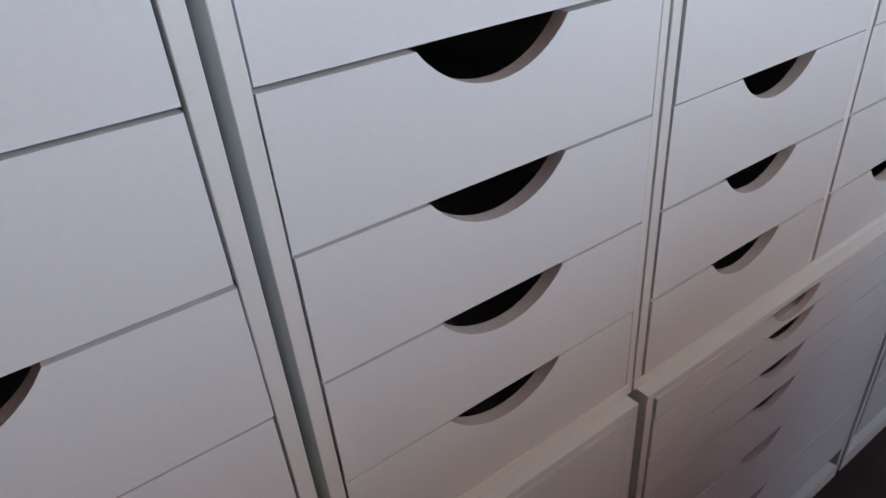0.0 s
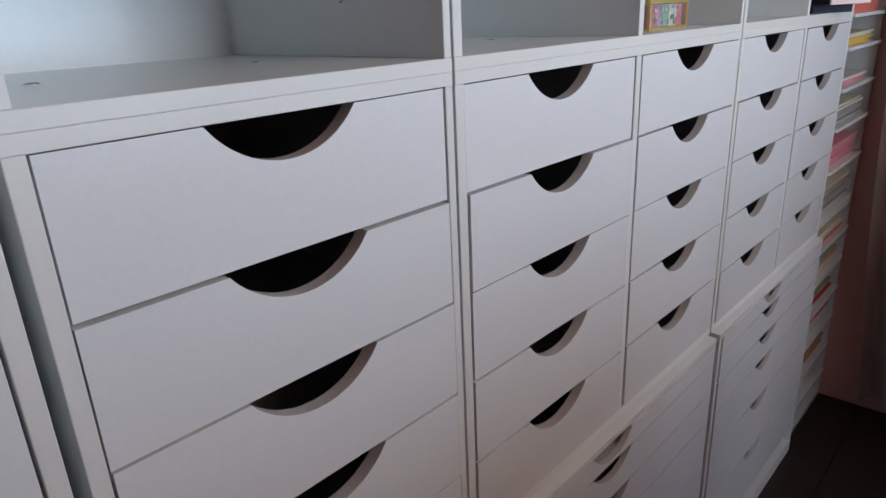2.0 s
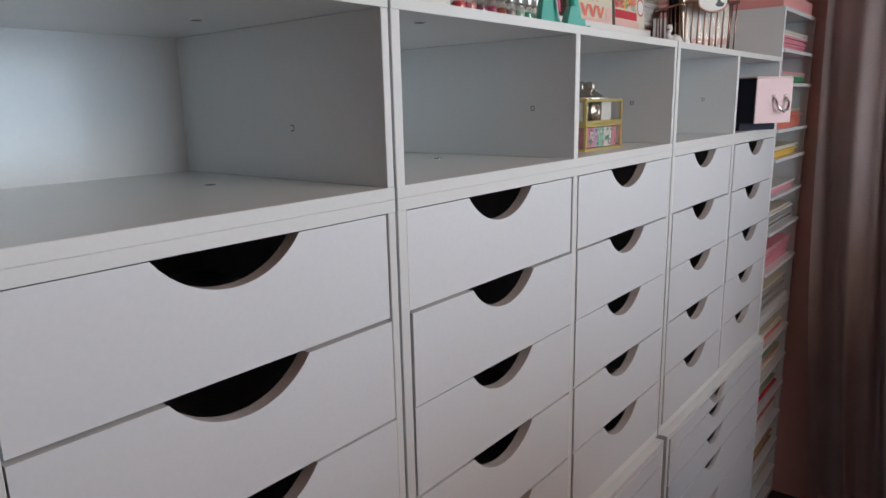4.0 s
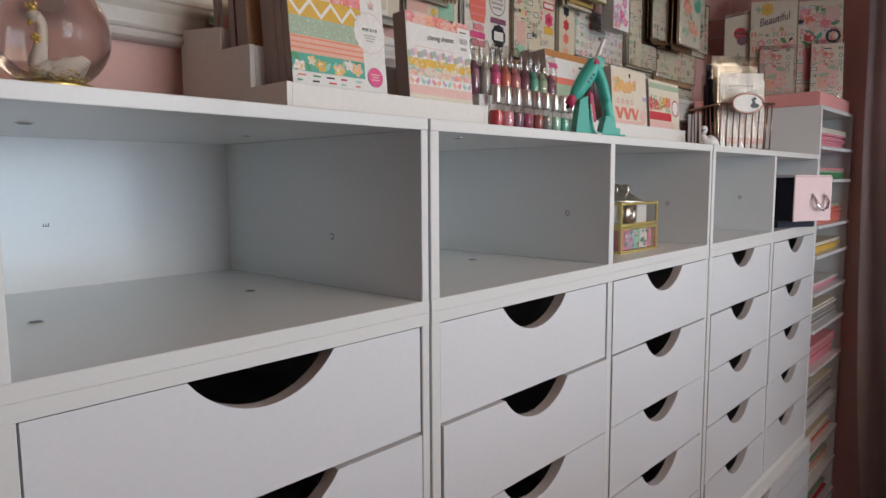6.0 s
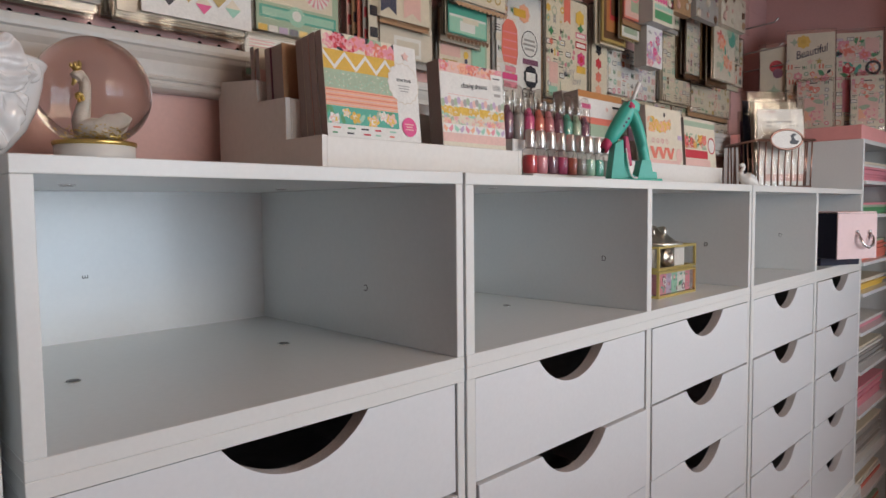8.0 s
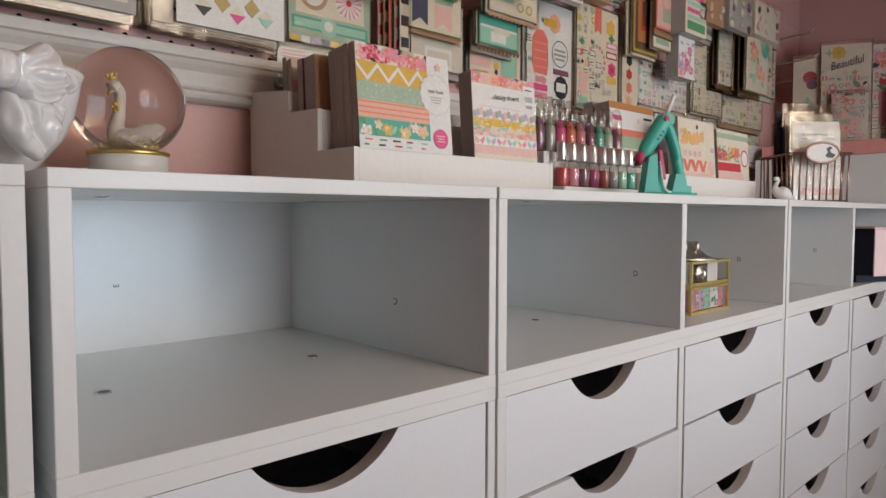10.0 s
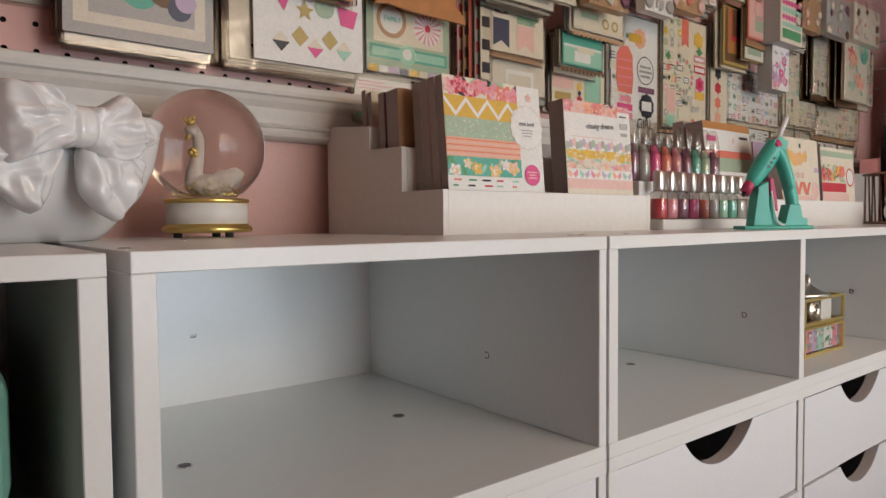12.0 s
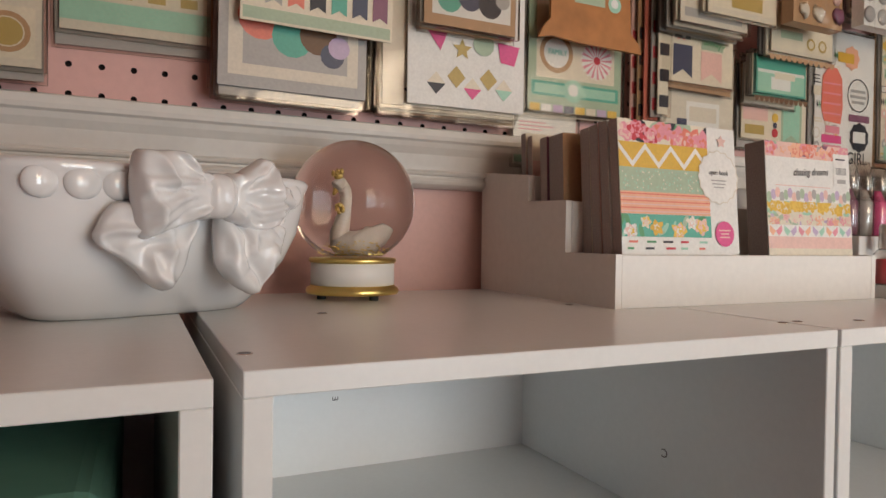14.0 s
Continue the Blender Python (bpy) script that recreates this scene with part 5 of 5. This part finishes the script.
# edge-on sleeves
for k in range(5):
    hung(0.488 + 0.005 * k, 0.523 + 0.002 * k, 1.588 + 0.003 * k, 1.76, 0.345 - 0.006 * k, ("blush", "kraft", "coral", "grey", "cream")[k], [(("red", "black", "coral")[k % 3], bar(0.006, 0.012 + 0.03 * q, 0.020, 0.026 + 0.03 * q)) for q in range(4)], "narrow coral patterned strip in a clear sleeve", behind=0)
# cream card with two flags
s = [("navy", flag(0.018, 0.010, 0.030, 0.038)), ("coral", star(0.030, 0.060, 0.010)), ("black", bar(0.02, 0.055, 0.045, 0.064)), ("white", disc(0.034, 0.060, 0.004)), ("blush", flag(0.062, 0.008, 0.034, 0.036)), ("sage", bar(0.062, 0.046, 0.098, 0.064))]
e, w, h = hung(0.517, 0.636, 1.641, 1.71, 0.322, "cream", s, "cream card with navy and blush banner flags", behind=3)
words(e, "always", 0.080, 0.056, -0.003, 0.018, paper("green"), 0, 0.75, 0.3)
s = [("white", bar(0.045, 0.006, 0.10, 0.036)), ("navy", bar(0.030, 0.0, 0.046, 0.014)), ("pale", bar(0.05, 0.012, 0.095, 0.030))]
hung(0.528, 0.656, 1.592, 1.70, 0.338, "pale", s, "pale patterned pack in a shiny clear sleeve", behind=4)
hung(0.512, 0.625, 1.700, 1.80, 0.292, "pale", [("grey", bar(0.01, 0.01, 0.10, 0.02))], "stack of pale scalloped cards in sleeves", behind=6, gap=0.005)
hung(0.542, 0.660, 1.711, 1.80, 0.281, "cream", [("gold", bar(0.04, 0.014, 0.09, 0.03)), ("pale", bar(0.01, 0.006, 0.108, 0.011))], "cream card on top of a stack of sleeves", behind=1)
# mint label card with scalloped edges
s = [("teal", bar(0.006, 0.034, 0.092, 0.050)), ("white", bar(0.006, 0.030, 0.092, 0.034)), ("mint", bar(0.006, 0.006, 0.092, 0.030)), ("white", bar(0.030, 0.010, 0.066, 0.026)), ("cream", bar(0.036, 0.024, 0.074, 0.032))]
e, w, h = hung(0.664, 0.763, 1.641, 1.698, 0.317, "teal", s, "mint green label card in a clear sleeve", behind=6)
bm = bmesh.new()
scallop(bm, 0.099, 0.007, 11, 0.0, 0.001)
part("scalloped_edge", bm, paper("brown"), e)
s = [("gold", bar(0.010, 0.010, 0.046, 0.022)), ("sage", bar(0.078, 0.004, 0.118, 0.058)), ("mint", flag(0.082, 0.004, 0.032, 0.050)), ("coral", disc(0.066, 0.050, 0.006)), ("red", disc(0.066, 0.014, 0.006)), ("yellow", disc(0.066, 0.034, 0.006)), ("navy", disc(0.066, 0.024, 0.004)), ("blush", bar(0.006, 0.028, 0.052, 0.046))]
hung(0.668, 0.799, 1.588, 1.70, 0.342, "cream", s, "cream ephemera sheet with a green tag", behind=3)
e, w, h = hung(0.671, 0.793, 1.690, 1.76, 0.302, "cream", [("sage", bar(0.02, 0.022, 0.06, 0.032)), ("gold", ring(0.076, 0.020, 0.008, 0.003)), ("gold", ring(0.098, 0.020, 0.008, 0.003)), ("pale", bar(0.006, 0.004, 0.116, 0.008))], "cream scalloped card in a sleeve", behind=4)
bm = bmesh.new()
scallop(bm, 0.122, 0.007, 12, 0.0, 0.001)
part("scalloped_edge", bm, paper("kraft"), e)
# sticker sheet with coral tag
w = 0.136
s = [("peach", star(0.080, 0.160, 0.018, 8, 0.85)), ("mustard", bar(0.05, 0.152, 0.085, 0.166)), ("coral", [(0.022, 0.066), (0.058, 0.064), (0.062, 0.085), (0.060, 0.128), (0.048, 0.142), (0.030, 0.142), (0.018, 0.128), (0.016, 0.085)])]
s += [("pink", bar(0.020, 0.076 + 0.014 * k, 0.058, 0.0785 + 0.014 * k)) for k in range(4)]
s += [("plum", bar(0.076, 0.070, 0.122, 0.080)), ("pink", bar(0.026, 0.050, 0.056, 0.060)), ("hot", bar(0.018, 0.036, 0.060, 0.047)), ("pink", bar(0.022, 0.022, 0.060, 0.033)), ("black", star(0.100, 0.048, 0.022, 10, 0.9)), ("white", bar(0.086, 0.040, 0.114, 0.056))]
s += [("black", ring(0.096, 0.108, 0.024, 0.0015)), ("grey", bar(0.080, 0.112, 0.112, 0.116)), ("grey", bar(0.078, 0.104, 0.114, 0.108)), ("grey", bar(0.082, 0.096, 0.110, 0.100))]
s = ephemera(0.136, 0.19, 401, ("blush", "grey", "pale", "cream"), 1.7)[:70] + s
e, w, h = hung(0.813, 0.949, 1.562, 1.76, 0.345, "white", s, "white sticker sheet with a coral tag and labels", behind=4)
words(e, "GIRL", 0.092, 0.016, -0.0026, 0.024, paper("black"), 0, 0.9)
# wreath sheet
w = 0.145
s = [("coral", flag(0.060, 0.150, 0.022, 0.05)), ("yellow", star(0.115, 0.168, 0.017, 6, 0.8)), ("green", star(0.118, 0.148, 0.012, 4, 0.5)), ("pink", bar(0.100, 0.128, 0.138, 0.140)), ("white", bar(0.104, 0.131, 0.134, 0.137)), ("red", bar(0.100, 0.108, 0.138, 0.122)), ("white", bar(0.103, 0.111, 0.135, 0.119))]
s += [("sage" if k % 3 else "pink", disc(0.066 + 0.028 * math.cos(2 * math.pi * k / 16), 0.098 + 0.028 * math.sin(2 * math.pi * k / 16), 0.0045, 8)) for k in range(16)]
s += [("hot", star(0.120, 0.088, 0.016, 6, 0.75)), ("red", disc(0.120, 0.088, 0.007)), ("yellow", bar(0.104, 0.060, 0.136, 0.074)), ("green", star(0.018, 0.128, 0.009, 4, 0.6)), ("coral", star(0.018, 0.108, 0.009, 6)), ("black", star(0.020, 0.090, 0.006)), ("blush", bar(0.012, 0.030, 0.040, 0.070)), ("cream", bar(0.050, 0.008, 0.084, 0.042)), ("black", disc(0.066, 0.052, 0.005)), ("coral", star(0.098, 0.018, 0.008)), ("mint", bar(0.010, 0.004, 0.038, 0.024)), ("black", bar(0.04, 0.010, 0.09, 0.011))]
s = ephemera(0.145, 0.2, 402, ("blush", "sage", "pale", "yellow", "grey"), 1.6)[:90] + s
e, w, h = hung(0.952, 1.097, 1.577, 1.78, 0.340, "cream", s, "cream sticker sheet with wreath and flowers in sleeve", behind=4)
words(e, "all my", 0.072, 0.058, -0.0022, 0.022, paper("grey"), 8, 0.8, 0.3)
words(e, "love", 0.100, 0.042, -0.0022, 0.022, paper("grey"), 8, 0.8, 0.3)
s = [(c, star(0.030, 0.02 + 0.028 * k, 0.013, 6, 0.7)) for k, c in enumerate(("peach", "coral", "red", "black", "pink", "red", "navy"))]
hung(1.114, 1.181, 1.592, 1.79, 0.344, "cream", s, "floral border strip in a clear sleeve", behind=4)
s = ephemera(0.27, 0.10, 71, ("pink", "lilac", "mint", "coral", "cream", "blush", "blue"), 1.6)
hung(1.134, 1.410, 1.612, 1.72, 0.352, "white", s, "white sheet of pastel frames and tags in sleeve", behind=1)
# brown framed packs in front
s = [("brown", bar(0.010, 0.010, 0.090, 0.11)), ("wood", bar(0.020, 0.026, 0.080, 0.11)), ("red", bar(0.032, 0.050, 0.068, 0.11)), ("brown", bar(0.036, 0.060, 0.064, 0.11))]
hung(1.112, 1.212, 1.704, 1.82, 0.318, "gold", s, "brown framed pack in a shiny sleeve", behind=2, gap=0.008)
s = [("white", bar(0.006, 0.006, 0.076, 0.09)), ("grey", ring(0.04, 0.045, 0.025, 0.003)), ("sage", bar(0.014, 0.014, 0.068, 0.026))]
hung(1.158, 1.240, 1.716, 1.82, 0.301, "gold", s, "white and gold framed pack in a sleeve", behind=1)
s = [("blush", bar(0.008, 0.008, 0.086, 0.09)), ("sage", bar(0.03, 0.02, 0.062, 0.05)), ("pink", ring(0.046, 0.06, 0.02, 0.004))]
hung(1.157, 1.251, 1.754, 1.84, 0.294, "coral", s, "coral framed card pack in a sleeve", behind=1)
e = thing("boxed_pack", pose(1.220, 0.262, 1.754), "clear boxed pack with pink and green trims", "sticker pack", "packs on the pegboard")
part("box", boxbm(0, 0.092, 0.0006, 0.035, 0, 0.095, 0.001), paper("grey"), e)
part("front_card", boxbm(0, 0.092, 0, 0.0005, 0, 0.095), paper("cream"), e)
prints(e, [("green", bar(0.008, 0.008, 0.086, 0.026))] + [("hot" if q % 2 else "mint", disc(0.012 + 0.0115 * k, 0.034 + 0.014 * q, 0.0055, 10)) for k in range(7) for q in range(4)], 0.0)
e = thing("boxed_pack", pose(1.238, 0.285, 1.669), "lilac and pink boxed sticker pack", "sticker pack", "packs on the pegboard")
part("box", boxbm(0, 0.070, 0.0006, 0.03, 0, 0.085, 0.001), paper("grey"), e)
part("front_card", boxbm(0, 0.070, 0, 0.0005, 0, 0.085), paper("white"), e)
prints(e, floral(0.070, 0.085, 26, 44, ("lilac", "pink", "hot", "blush"), ("lilac", "grey")), 0.0)
# further sheets
s = ephemera(0.15, 0.17, 81, ("sage", "grey", "teal", "blush", "brown", "cream"), 1.5)
hung(1.422, 1.576, 1.620, 1.80, 0.342, "cream", s, "cream sheet of leaves and small frames in sleeve", behind=4)
s = ephemera(0.25, 0.15, 91, ("coral", "gold", "sage", "blush", "brown", "cream"), 1.5)
hung(1.585, 1.838, 1.610, 1.78, 0.347, "cream", s, "cream ephemera sheet in a clear sleeve", behind=2)
s = [("coral", disc(0.07, 0.05, 0.022)), ("red", disc(0.085, 0.036, 0.017)), ("peach", disc(0.055, 0.075, 0.02)), ("sage", disc(0.10, 0.10, 0.024)), ("cream", bar(0.02, 0.10, 0.05, 0.13)), ("blue", disc(0.12, 0.13, 0.02))]
s = [("pale", bar(0.004, 0.004, 0.136, 0.146))] + roses(0.02, 0.02, 0.10, 0.11, 4, 61, ("red", "coral", "peach", "blush"), ("sage", "teal", "mint"), 0.2) + [("teal", disc(0.11, 0.115, 0.022)), ("sage", disc(0.095, 0.13, 0.016))]
hung(1.560, 1.690, 1.680, 1.84, 0.278, "cream", s, "floral die-cut pack in a crinkled sleeve", behind=4, gap=0.015, bcols=("brown", "plum", "kraft"))
hung(1.490, 1.575, 1.690, 1.84, 0.315, "pale", ephemera(0.08, 0.14, 55, ("sage", "plum", "blush", "grey"), 1.5), "pale patterned card packs in sleeves", behind=3, gap=0.010, bcols=("brown", "plum", "kraft"))
# lower sheets against the board
for k in range(9):
    x0 = 0.80 + k * 0.118
    s = ephemera(0.106, 0.15, 200 + k, ("coral", "blush", "sage", "grey", "lilac", "gold", "mint", "brown"), 1.15)
    hung(x0, x0 + 0.112, 1.535 + 0.012 * (k % 3), 1.70, 0.3585, ("cream", "white", "pale")[k % 3], s, "patterned ephemera sheet flat against the pegboard", behind=0)
# upper packs that end above the picture's middle
for k, (x0, z0, yy, c) in enumerate(((0.83, 1.765, 0.31, "cream"), (0.96, 1.79, 0.30, "pale"), (1.10, 1.83, 0.29, "kraft"), (1.34, 1.78, 0.31, "pale"), (1.70, 1.75, 0.31, "cream"), (1.78, 1.70, 0.33, "pale"))):
    s = ephemera(0.10, 0.13, 300 + k, ("coral", "plum", "sage", "brown", "gold", "mint"), 1.1)
    hung(x0, x0 + 0.105, z0, z0 + 0.14, yy, c, s, "embellishment pack in a clear sleeve", behind=3, gap=0.007)
# crinkled bags of embellishments above
for x0, x1, z0, c, c2 in ((0.656, 0.751, 1.712, "teal", "plum"), (0.785, 0.866, 1.727, "grey", "grey"), (0.865, 0.95, 1.745, "blush", "coral"), (1.28, 1.40, 1.79, "plum", "brown"), (1.42, 1.55, 1.80, "brown", "plum"), (1.56, 1.72, 1.81, "kraft", "brown")):
    e = thing("embellishment_bag", pose(x0, 0.258, z0), "crinkled clear bag of small embellishments", "bag", "packs on the pegboard")
    w = x1 - x0
    bm = bmesh.new()
    block(bm, 0.004, w - 0.004, 0.004, 0.020, 0.004, 0.085)
    part("card", bm, paper("white" if c == "grey" else ("pale", "grey", "kraft")[int(x0 * 100) % 3]), e)
    br = random.Random(int(x0 * 1000))
    for k in range(9):
        q = (k // 3, k % 3)
        even = c == "grey"
        rad = 0.0105 if even else br.uniform(0.005, 0.011)
        bm = bmesh.new()
        bmesh.ops.create_icosphere(bm, subdivisions=2, radius=rad)
        for v in bm.verts:
            v.co.y *= 0.35
            v.co.z *= 1.0 if even else br.choice((0.6, 1.0, 1.3))
        jx, jz = (0, 0) if even else (br.uniform(-0.01, 0.01), br.uniform(-0.008, 0.008))
        bmesh.ops.translate(bm, verts=bm.verts, vec=((q[1] + 0.5) * w / 3 + jx, 0.003, 0.018 + 0.026 * q[0] + jz))
        part("charm", bm, paper((c2, c, "blush", "pale")[0 if even else br.randrange(4)]), e, smooth=True)
    bm = bmesh.new()
    bmesh.ops.create_grid(bm, x_segments=14, y_segments=12, size=0.5)
    for v in bm.verts:
        a, b = v.co.x, v.co.y
        v.co = Vector(((a + 0.5) * w, -0.004 + 0.004 * noise.noise(Vector((a * 6 + x0 * 9, b * 6, 3))), (b + 0.5) * 0.095 - 0.003))
    part("clear_film", bm, SLEEVE, e)
# bare hooks by the corner
for x, z in ((1.90, 1.80), (1.95, 1.76), (1.86, 1.86)):
    ob = part("peg_hook", tube(bmesh.new(), [(x, 0.364, z), (x, 0.355, z), (x, 0.24, z + 0.006), (x, 0.228, z + 0.016)], 0.0022, 8), HOOK)
    tagged(ob, "bare steel peg hook on the pegboard", "hook", "peg hooks")

# ---- paper tower, pink box and large sticker sheets in the corner ----
TX0, TX1, TTOP = 1.792, 2.152, 1.527
levels = [1.421, 1.337, 1.218, 1.140, 1.041, 0.942, 0.830]
low_levels = [0.600, 0.500, 0.400, 0.300, 0.200, 0.100]
for z1, z0, ls in ((TTOP, 0.690, levels), (0.688, 0.0, low_levels)):
    t = thing("paper_tower", pose(TX0, 0.003, z0), "white paper sorter tower with narrow shelves", "shelf", "paper towers")
    W, H = TX1 - TX0, z1 - z0
    part("side_panel", boxbm(0, 0.010, 0, 0.34, 0, H, 0.0006), INSIDE, t)
    part("side_panel", boxbm(W - 0.010, W, 0, 0.34, 0, H, 0.0006), INSIDE, t)
    part("top_panel", boxbm(0.010, W - 0.010, 0.0005, 0.34, H - 0.010, H), INSIDE, t)
    part("bottom_panel", boxbm(0.010, W - 0.010, 0.0005, 0.34, 0, 0.018), INSIDE, t)
    part("back_panel", boxbm(0.010, W - 0.010, 0.335, 0.34, 0.018, H - 0.010), INSIDE, t)
    for z in ls:
        part("shelf", boxbm(0.010, W - 0.010, -0.006, 0.334, z - z0 - 0.005, z - z0 + 0.004, 0.0005), WHITE, t)
stacks = [(1.425, "pink", 0.05), (1.341, "green", 0.03), (1.222, "coral", 0.05), (1.144, "yellow", 0.03), (1.045, "pink", 0.02), (0.946, "grey", 0.05), (0.834, "pink", 0.06), (0.708, "grey", 0.07), (0.604, "coral", 0.03), (0.504, "cream", 0.04), (0.404, "red", 0.03), (0.304, "white", 0.05), (0.204, "kraft", 0.05), (0.104, "pale", 0.05)]
for i, (z, c, hh) in enumerate(stacks):
    e = thing("paper_stack", pose(TX0 + 0.014, 0.012, z), "stack of %s cardstock sheets on a tower shelf" % c, "paper stack", "paper stacks")
    n = max(3, int(hh / 0.006))
    for k in range(n):
        cc = c if k < n - 2 else ("pink", "white", "cream", "coral", "sage")[(i + k) % 5]
        dx = rng.uniform(0, 0.006)
        part("paper_ream", boxbm(dx, 0.31 + dx, rng.uniform(0, 0.01), 0.30, k * hh / n, (k + 0.92) * hh / n), paper(cc), e)

pk = tagged(part("pink_box_lid", boxbm(1.80, 2.125, 0.01, 0.33, TTOP + 0.0005, TTOP + 0.036, 0.002, 2), shader("pink_card_box", (0.80, 0.36, 0.34), 0.6, vary=0.05)), "flat pink card box on top of the paper tower", "box")


def leaning_sheet(y0, y1, z0, h, x, turn, back, shapes, label):
    """Stands in the corner on a slant; y0, y1 count along the slant, x how far it stands in front."""
    s0, off = 0.268 - y0, 2.10 - x
    e = thing("sticker_sheet", pose(1.965 + 0.500 * s0 - 0.866 * off, 0.245 - 0.866 * s0 - 0.500 * off, z0, -3, 0, -60 + turn), label, "sticker sheet", "sheets in the corner")
    w = y0 - y1
    part("card", boxbm(0.003, w - 0.003, 0.0006, 0.0022, 0, h - 0.01), paper(back), e)
    part("sleeve", boxbm(0, w, -0.0015, 0.0030, 0, h, 0.0006), SLEEVE, e)
    prints(e, shapes, 0.0006)
    return e


Z0 = TTOP + 0.037
s = [("yellow", star(0.045, 0.262, 0.020, 8, 0.8)), ("mustard", disc(0.045, 0.262, 0.007)), ("sage", star(0.022, 0.262, 0.012, 4)), ("cream", bar(0.075, 0.262, 0.10, 0.268)), ("blush", star(0.062, 0.205, 0.010)), ("gold", star(0.085, 0.205, 0.010))] + ephemera(0.12, 0.20, 505, ("blush", "sage", "peach", "pale", "coral"), 1.5) + roses(0.004, 0.02, 0.11, 0.05, 4, 506, ("coral", "blush", "peach"), ("sage", "green", "black"), 0.4) + roses(0.07, 0.08, 0.045, 0.10, 2, 507, ("pink", "blush"), ("green", "black"), 0.16) + floral(0.12, 0.18, 12, 5, ("coral", "pink", "blush"), ("sage", "green"), 0.005, 0.01, 0.9)
e = leaning_sheet(0.268, 0.140, Z0, 0.295, 2.075, 0, "cream", s, "cream floral sticker sheet in a clear sleeve")
words(e, "Beautiful", 0.064, 0.232, -0.0012, 0.032, paper("navy"), 14, 0.75, 0.35)
s = ephemera(0.118, 0.27, 508, ("blush", "sage", "pink", "lilac", "coral"), 1.5) + roses(0.004, 0.215, 0.07, 0.05, 3, 509, ("pink", "blush", "coral"), ("green", "black", "teal"), 0.4) + roses(0.02, 0.15, 0.09, 0.05, 3, 510, ("pink", "red", "blush"), ("green", "black", "teal"), 0.4) + floral(0.12, 0.27, 16, 6, ("coral", "pink", "blush", "peach"), ("teal", "sage", "green"), 0.004, 0.01, 0.8) + [("blush", bar(0.075, 0.225, 0.110, 0.262)), ("black", ring(0.095, 0.18, 0.020, 0.007)), ("pink", bar(0.02, 0.06, 0.045, 0.15))]
leaning_sheet(0.142, 0.020, Z0, 0.290, 2.082, 0, "cream", s, "cream sticker sheet with pink flowers and labels")
s = ephemera(0.086, 0.15, 520, ("blush", "sage", "grey", "pink"), 1.7) + [("blush", bar(0.02, 0.03, 0.07, 0.10))] + roses(0.022, 0.032, 0.046, 0.066, 2, 521, ("peach", "coral", "blush", "pink"), ("blush", "sage"), 0.3) + [("black", bar(0.034, 0.140, 0.054, 0.143))] + floral(0.09, 0.05, 14, 8, ("coral", "blush"), ("sage",), 0.004, 0.09)
leaning_sheet(0.110, 0.022, Z0, 0.165, 2.060, 0, "cream", s, "small floral ephemera pack in a clear sleeve")
leaning_sheet(0.245, 0.150, Z0, 0.155, 2.058, 0, "pale", s, "small peach ephemera pack in a clear sleeve")
s = [("red", disc(0.045, 0.20, 0.018)), ("plum", disc(0.05, 0.18, 0.014)), ("sage", star(0.04, 0.13, 0.018, 4)), ("cream", bar(0.01, 0.02, 0.07, 0.09))]
leaning_sheet(0.335, 0.262, Z0, 0.265, 2.090, 0, "cream", s, "narrow floral sticker strip in a clear sleeve")
leaning_sheet(0.330, 0.245, Z0, 0.20, 2.098, 0, "teal", [], "teal card standing behind other sheets")

# ---- curtain ----
cu = thing("curtain", pose(0, 0, 0), "dusty rose curtain hanging in soft folds to the floor", "curtain")
bm = bmesh.new()
NC, NZ = 150, 34
grid = []
for j in range(NZ + 1):
    row = []
    z = 0.045 + (2.28 - 0.045) * j / NZ
    loose = max(0.0, 1 - z / 1.5)
    for i in range(NC + 1):
        a = i / NC
        y = -0.030 - 0.100 * loose ** 1.5 - (0.70 - 0.02 * loose) * a
        fold = math.sin(a * 34 + 1.2 * noise.noise(Vector((a * 3, z * 0.8, 5)))) + 0.35 * math.sin(a * 79 + 2.0 * noise.noise(Vector((a * 5, z, 9))))
        x = 2.075 + (0.020 + 0.014 * loose) * fold + 0.016 * noise.noise(Vector((a * 6, z * 1.3, 0)))
        row.append(bm.verts.new((x, y + 0.006 * math.sin(a * 40 + z * 3), z + (0.010 * math.sin(a * 9 + 1) + 0.006 * math.sin(a * 31)) * (j < 2))))
    grid.append(row)
for j in range(NZ):
    for i in range(NC):
        bm.faces.new((grid[j][i], grid[j + 1][i], grid[j + 1][i + 1], grid[j][i + 1])).smooth = True
bmesh.ops.solidify(bm, geom=list(bm.faces), thickness=0.0015)
part("cloth", bm, CURTAIN, cu, smooth=True)
part("curtain_rod", tube(bmesh.new(), [(2.06, -0.02, 2.30), (2.06, -1.7, 2.30)], 0.012, 12), HOOK, cu)

# ---- floor planks ----
plank_meshes = {}
pw = 0.125
for i in range(int((ROOM_N - ROOM_S) / pw) + 1):
    y0 = ROOM_N - (i + 1) * pw
    if y0 < ROOM_S:
        break
    xs = ROOM_W + (0.0 if i % 2 else -0.55)
    while xs < ROOM_E:
        a, b = max(xs, ROOM_W), min(xs + 1.1, ROOM_E)
        key = round(b - a, 3)
        if key not in plank_meshes:
            ob = part("plank", boxbm(0.001, key - 0.001, 0.001, pw - 0.001, -0.0058, 0.0, 0.0008), PLANK, floor)
            plank_meshes[key] = ob.data
        else:
            ob = new("plank", plank_meshes[key])
            ob.parent = floor
        ob.location = (a, y0, 0)
        xs += 1.1
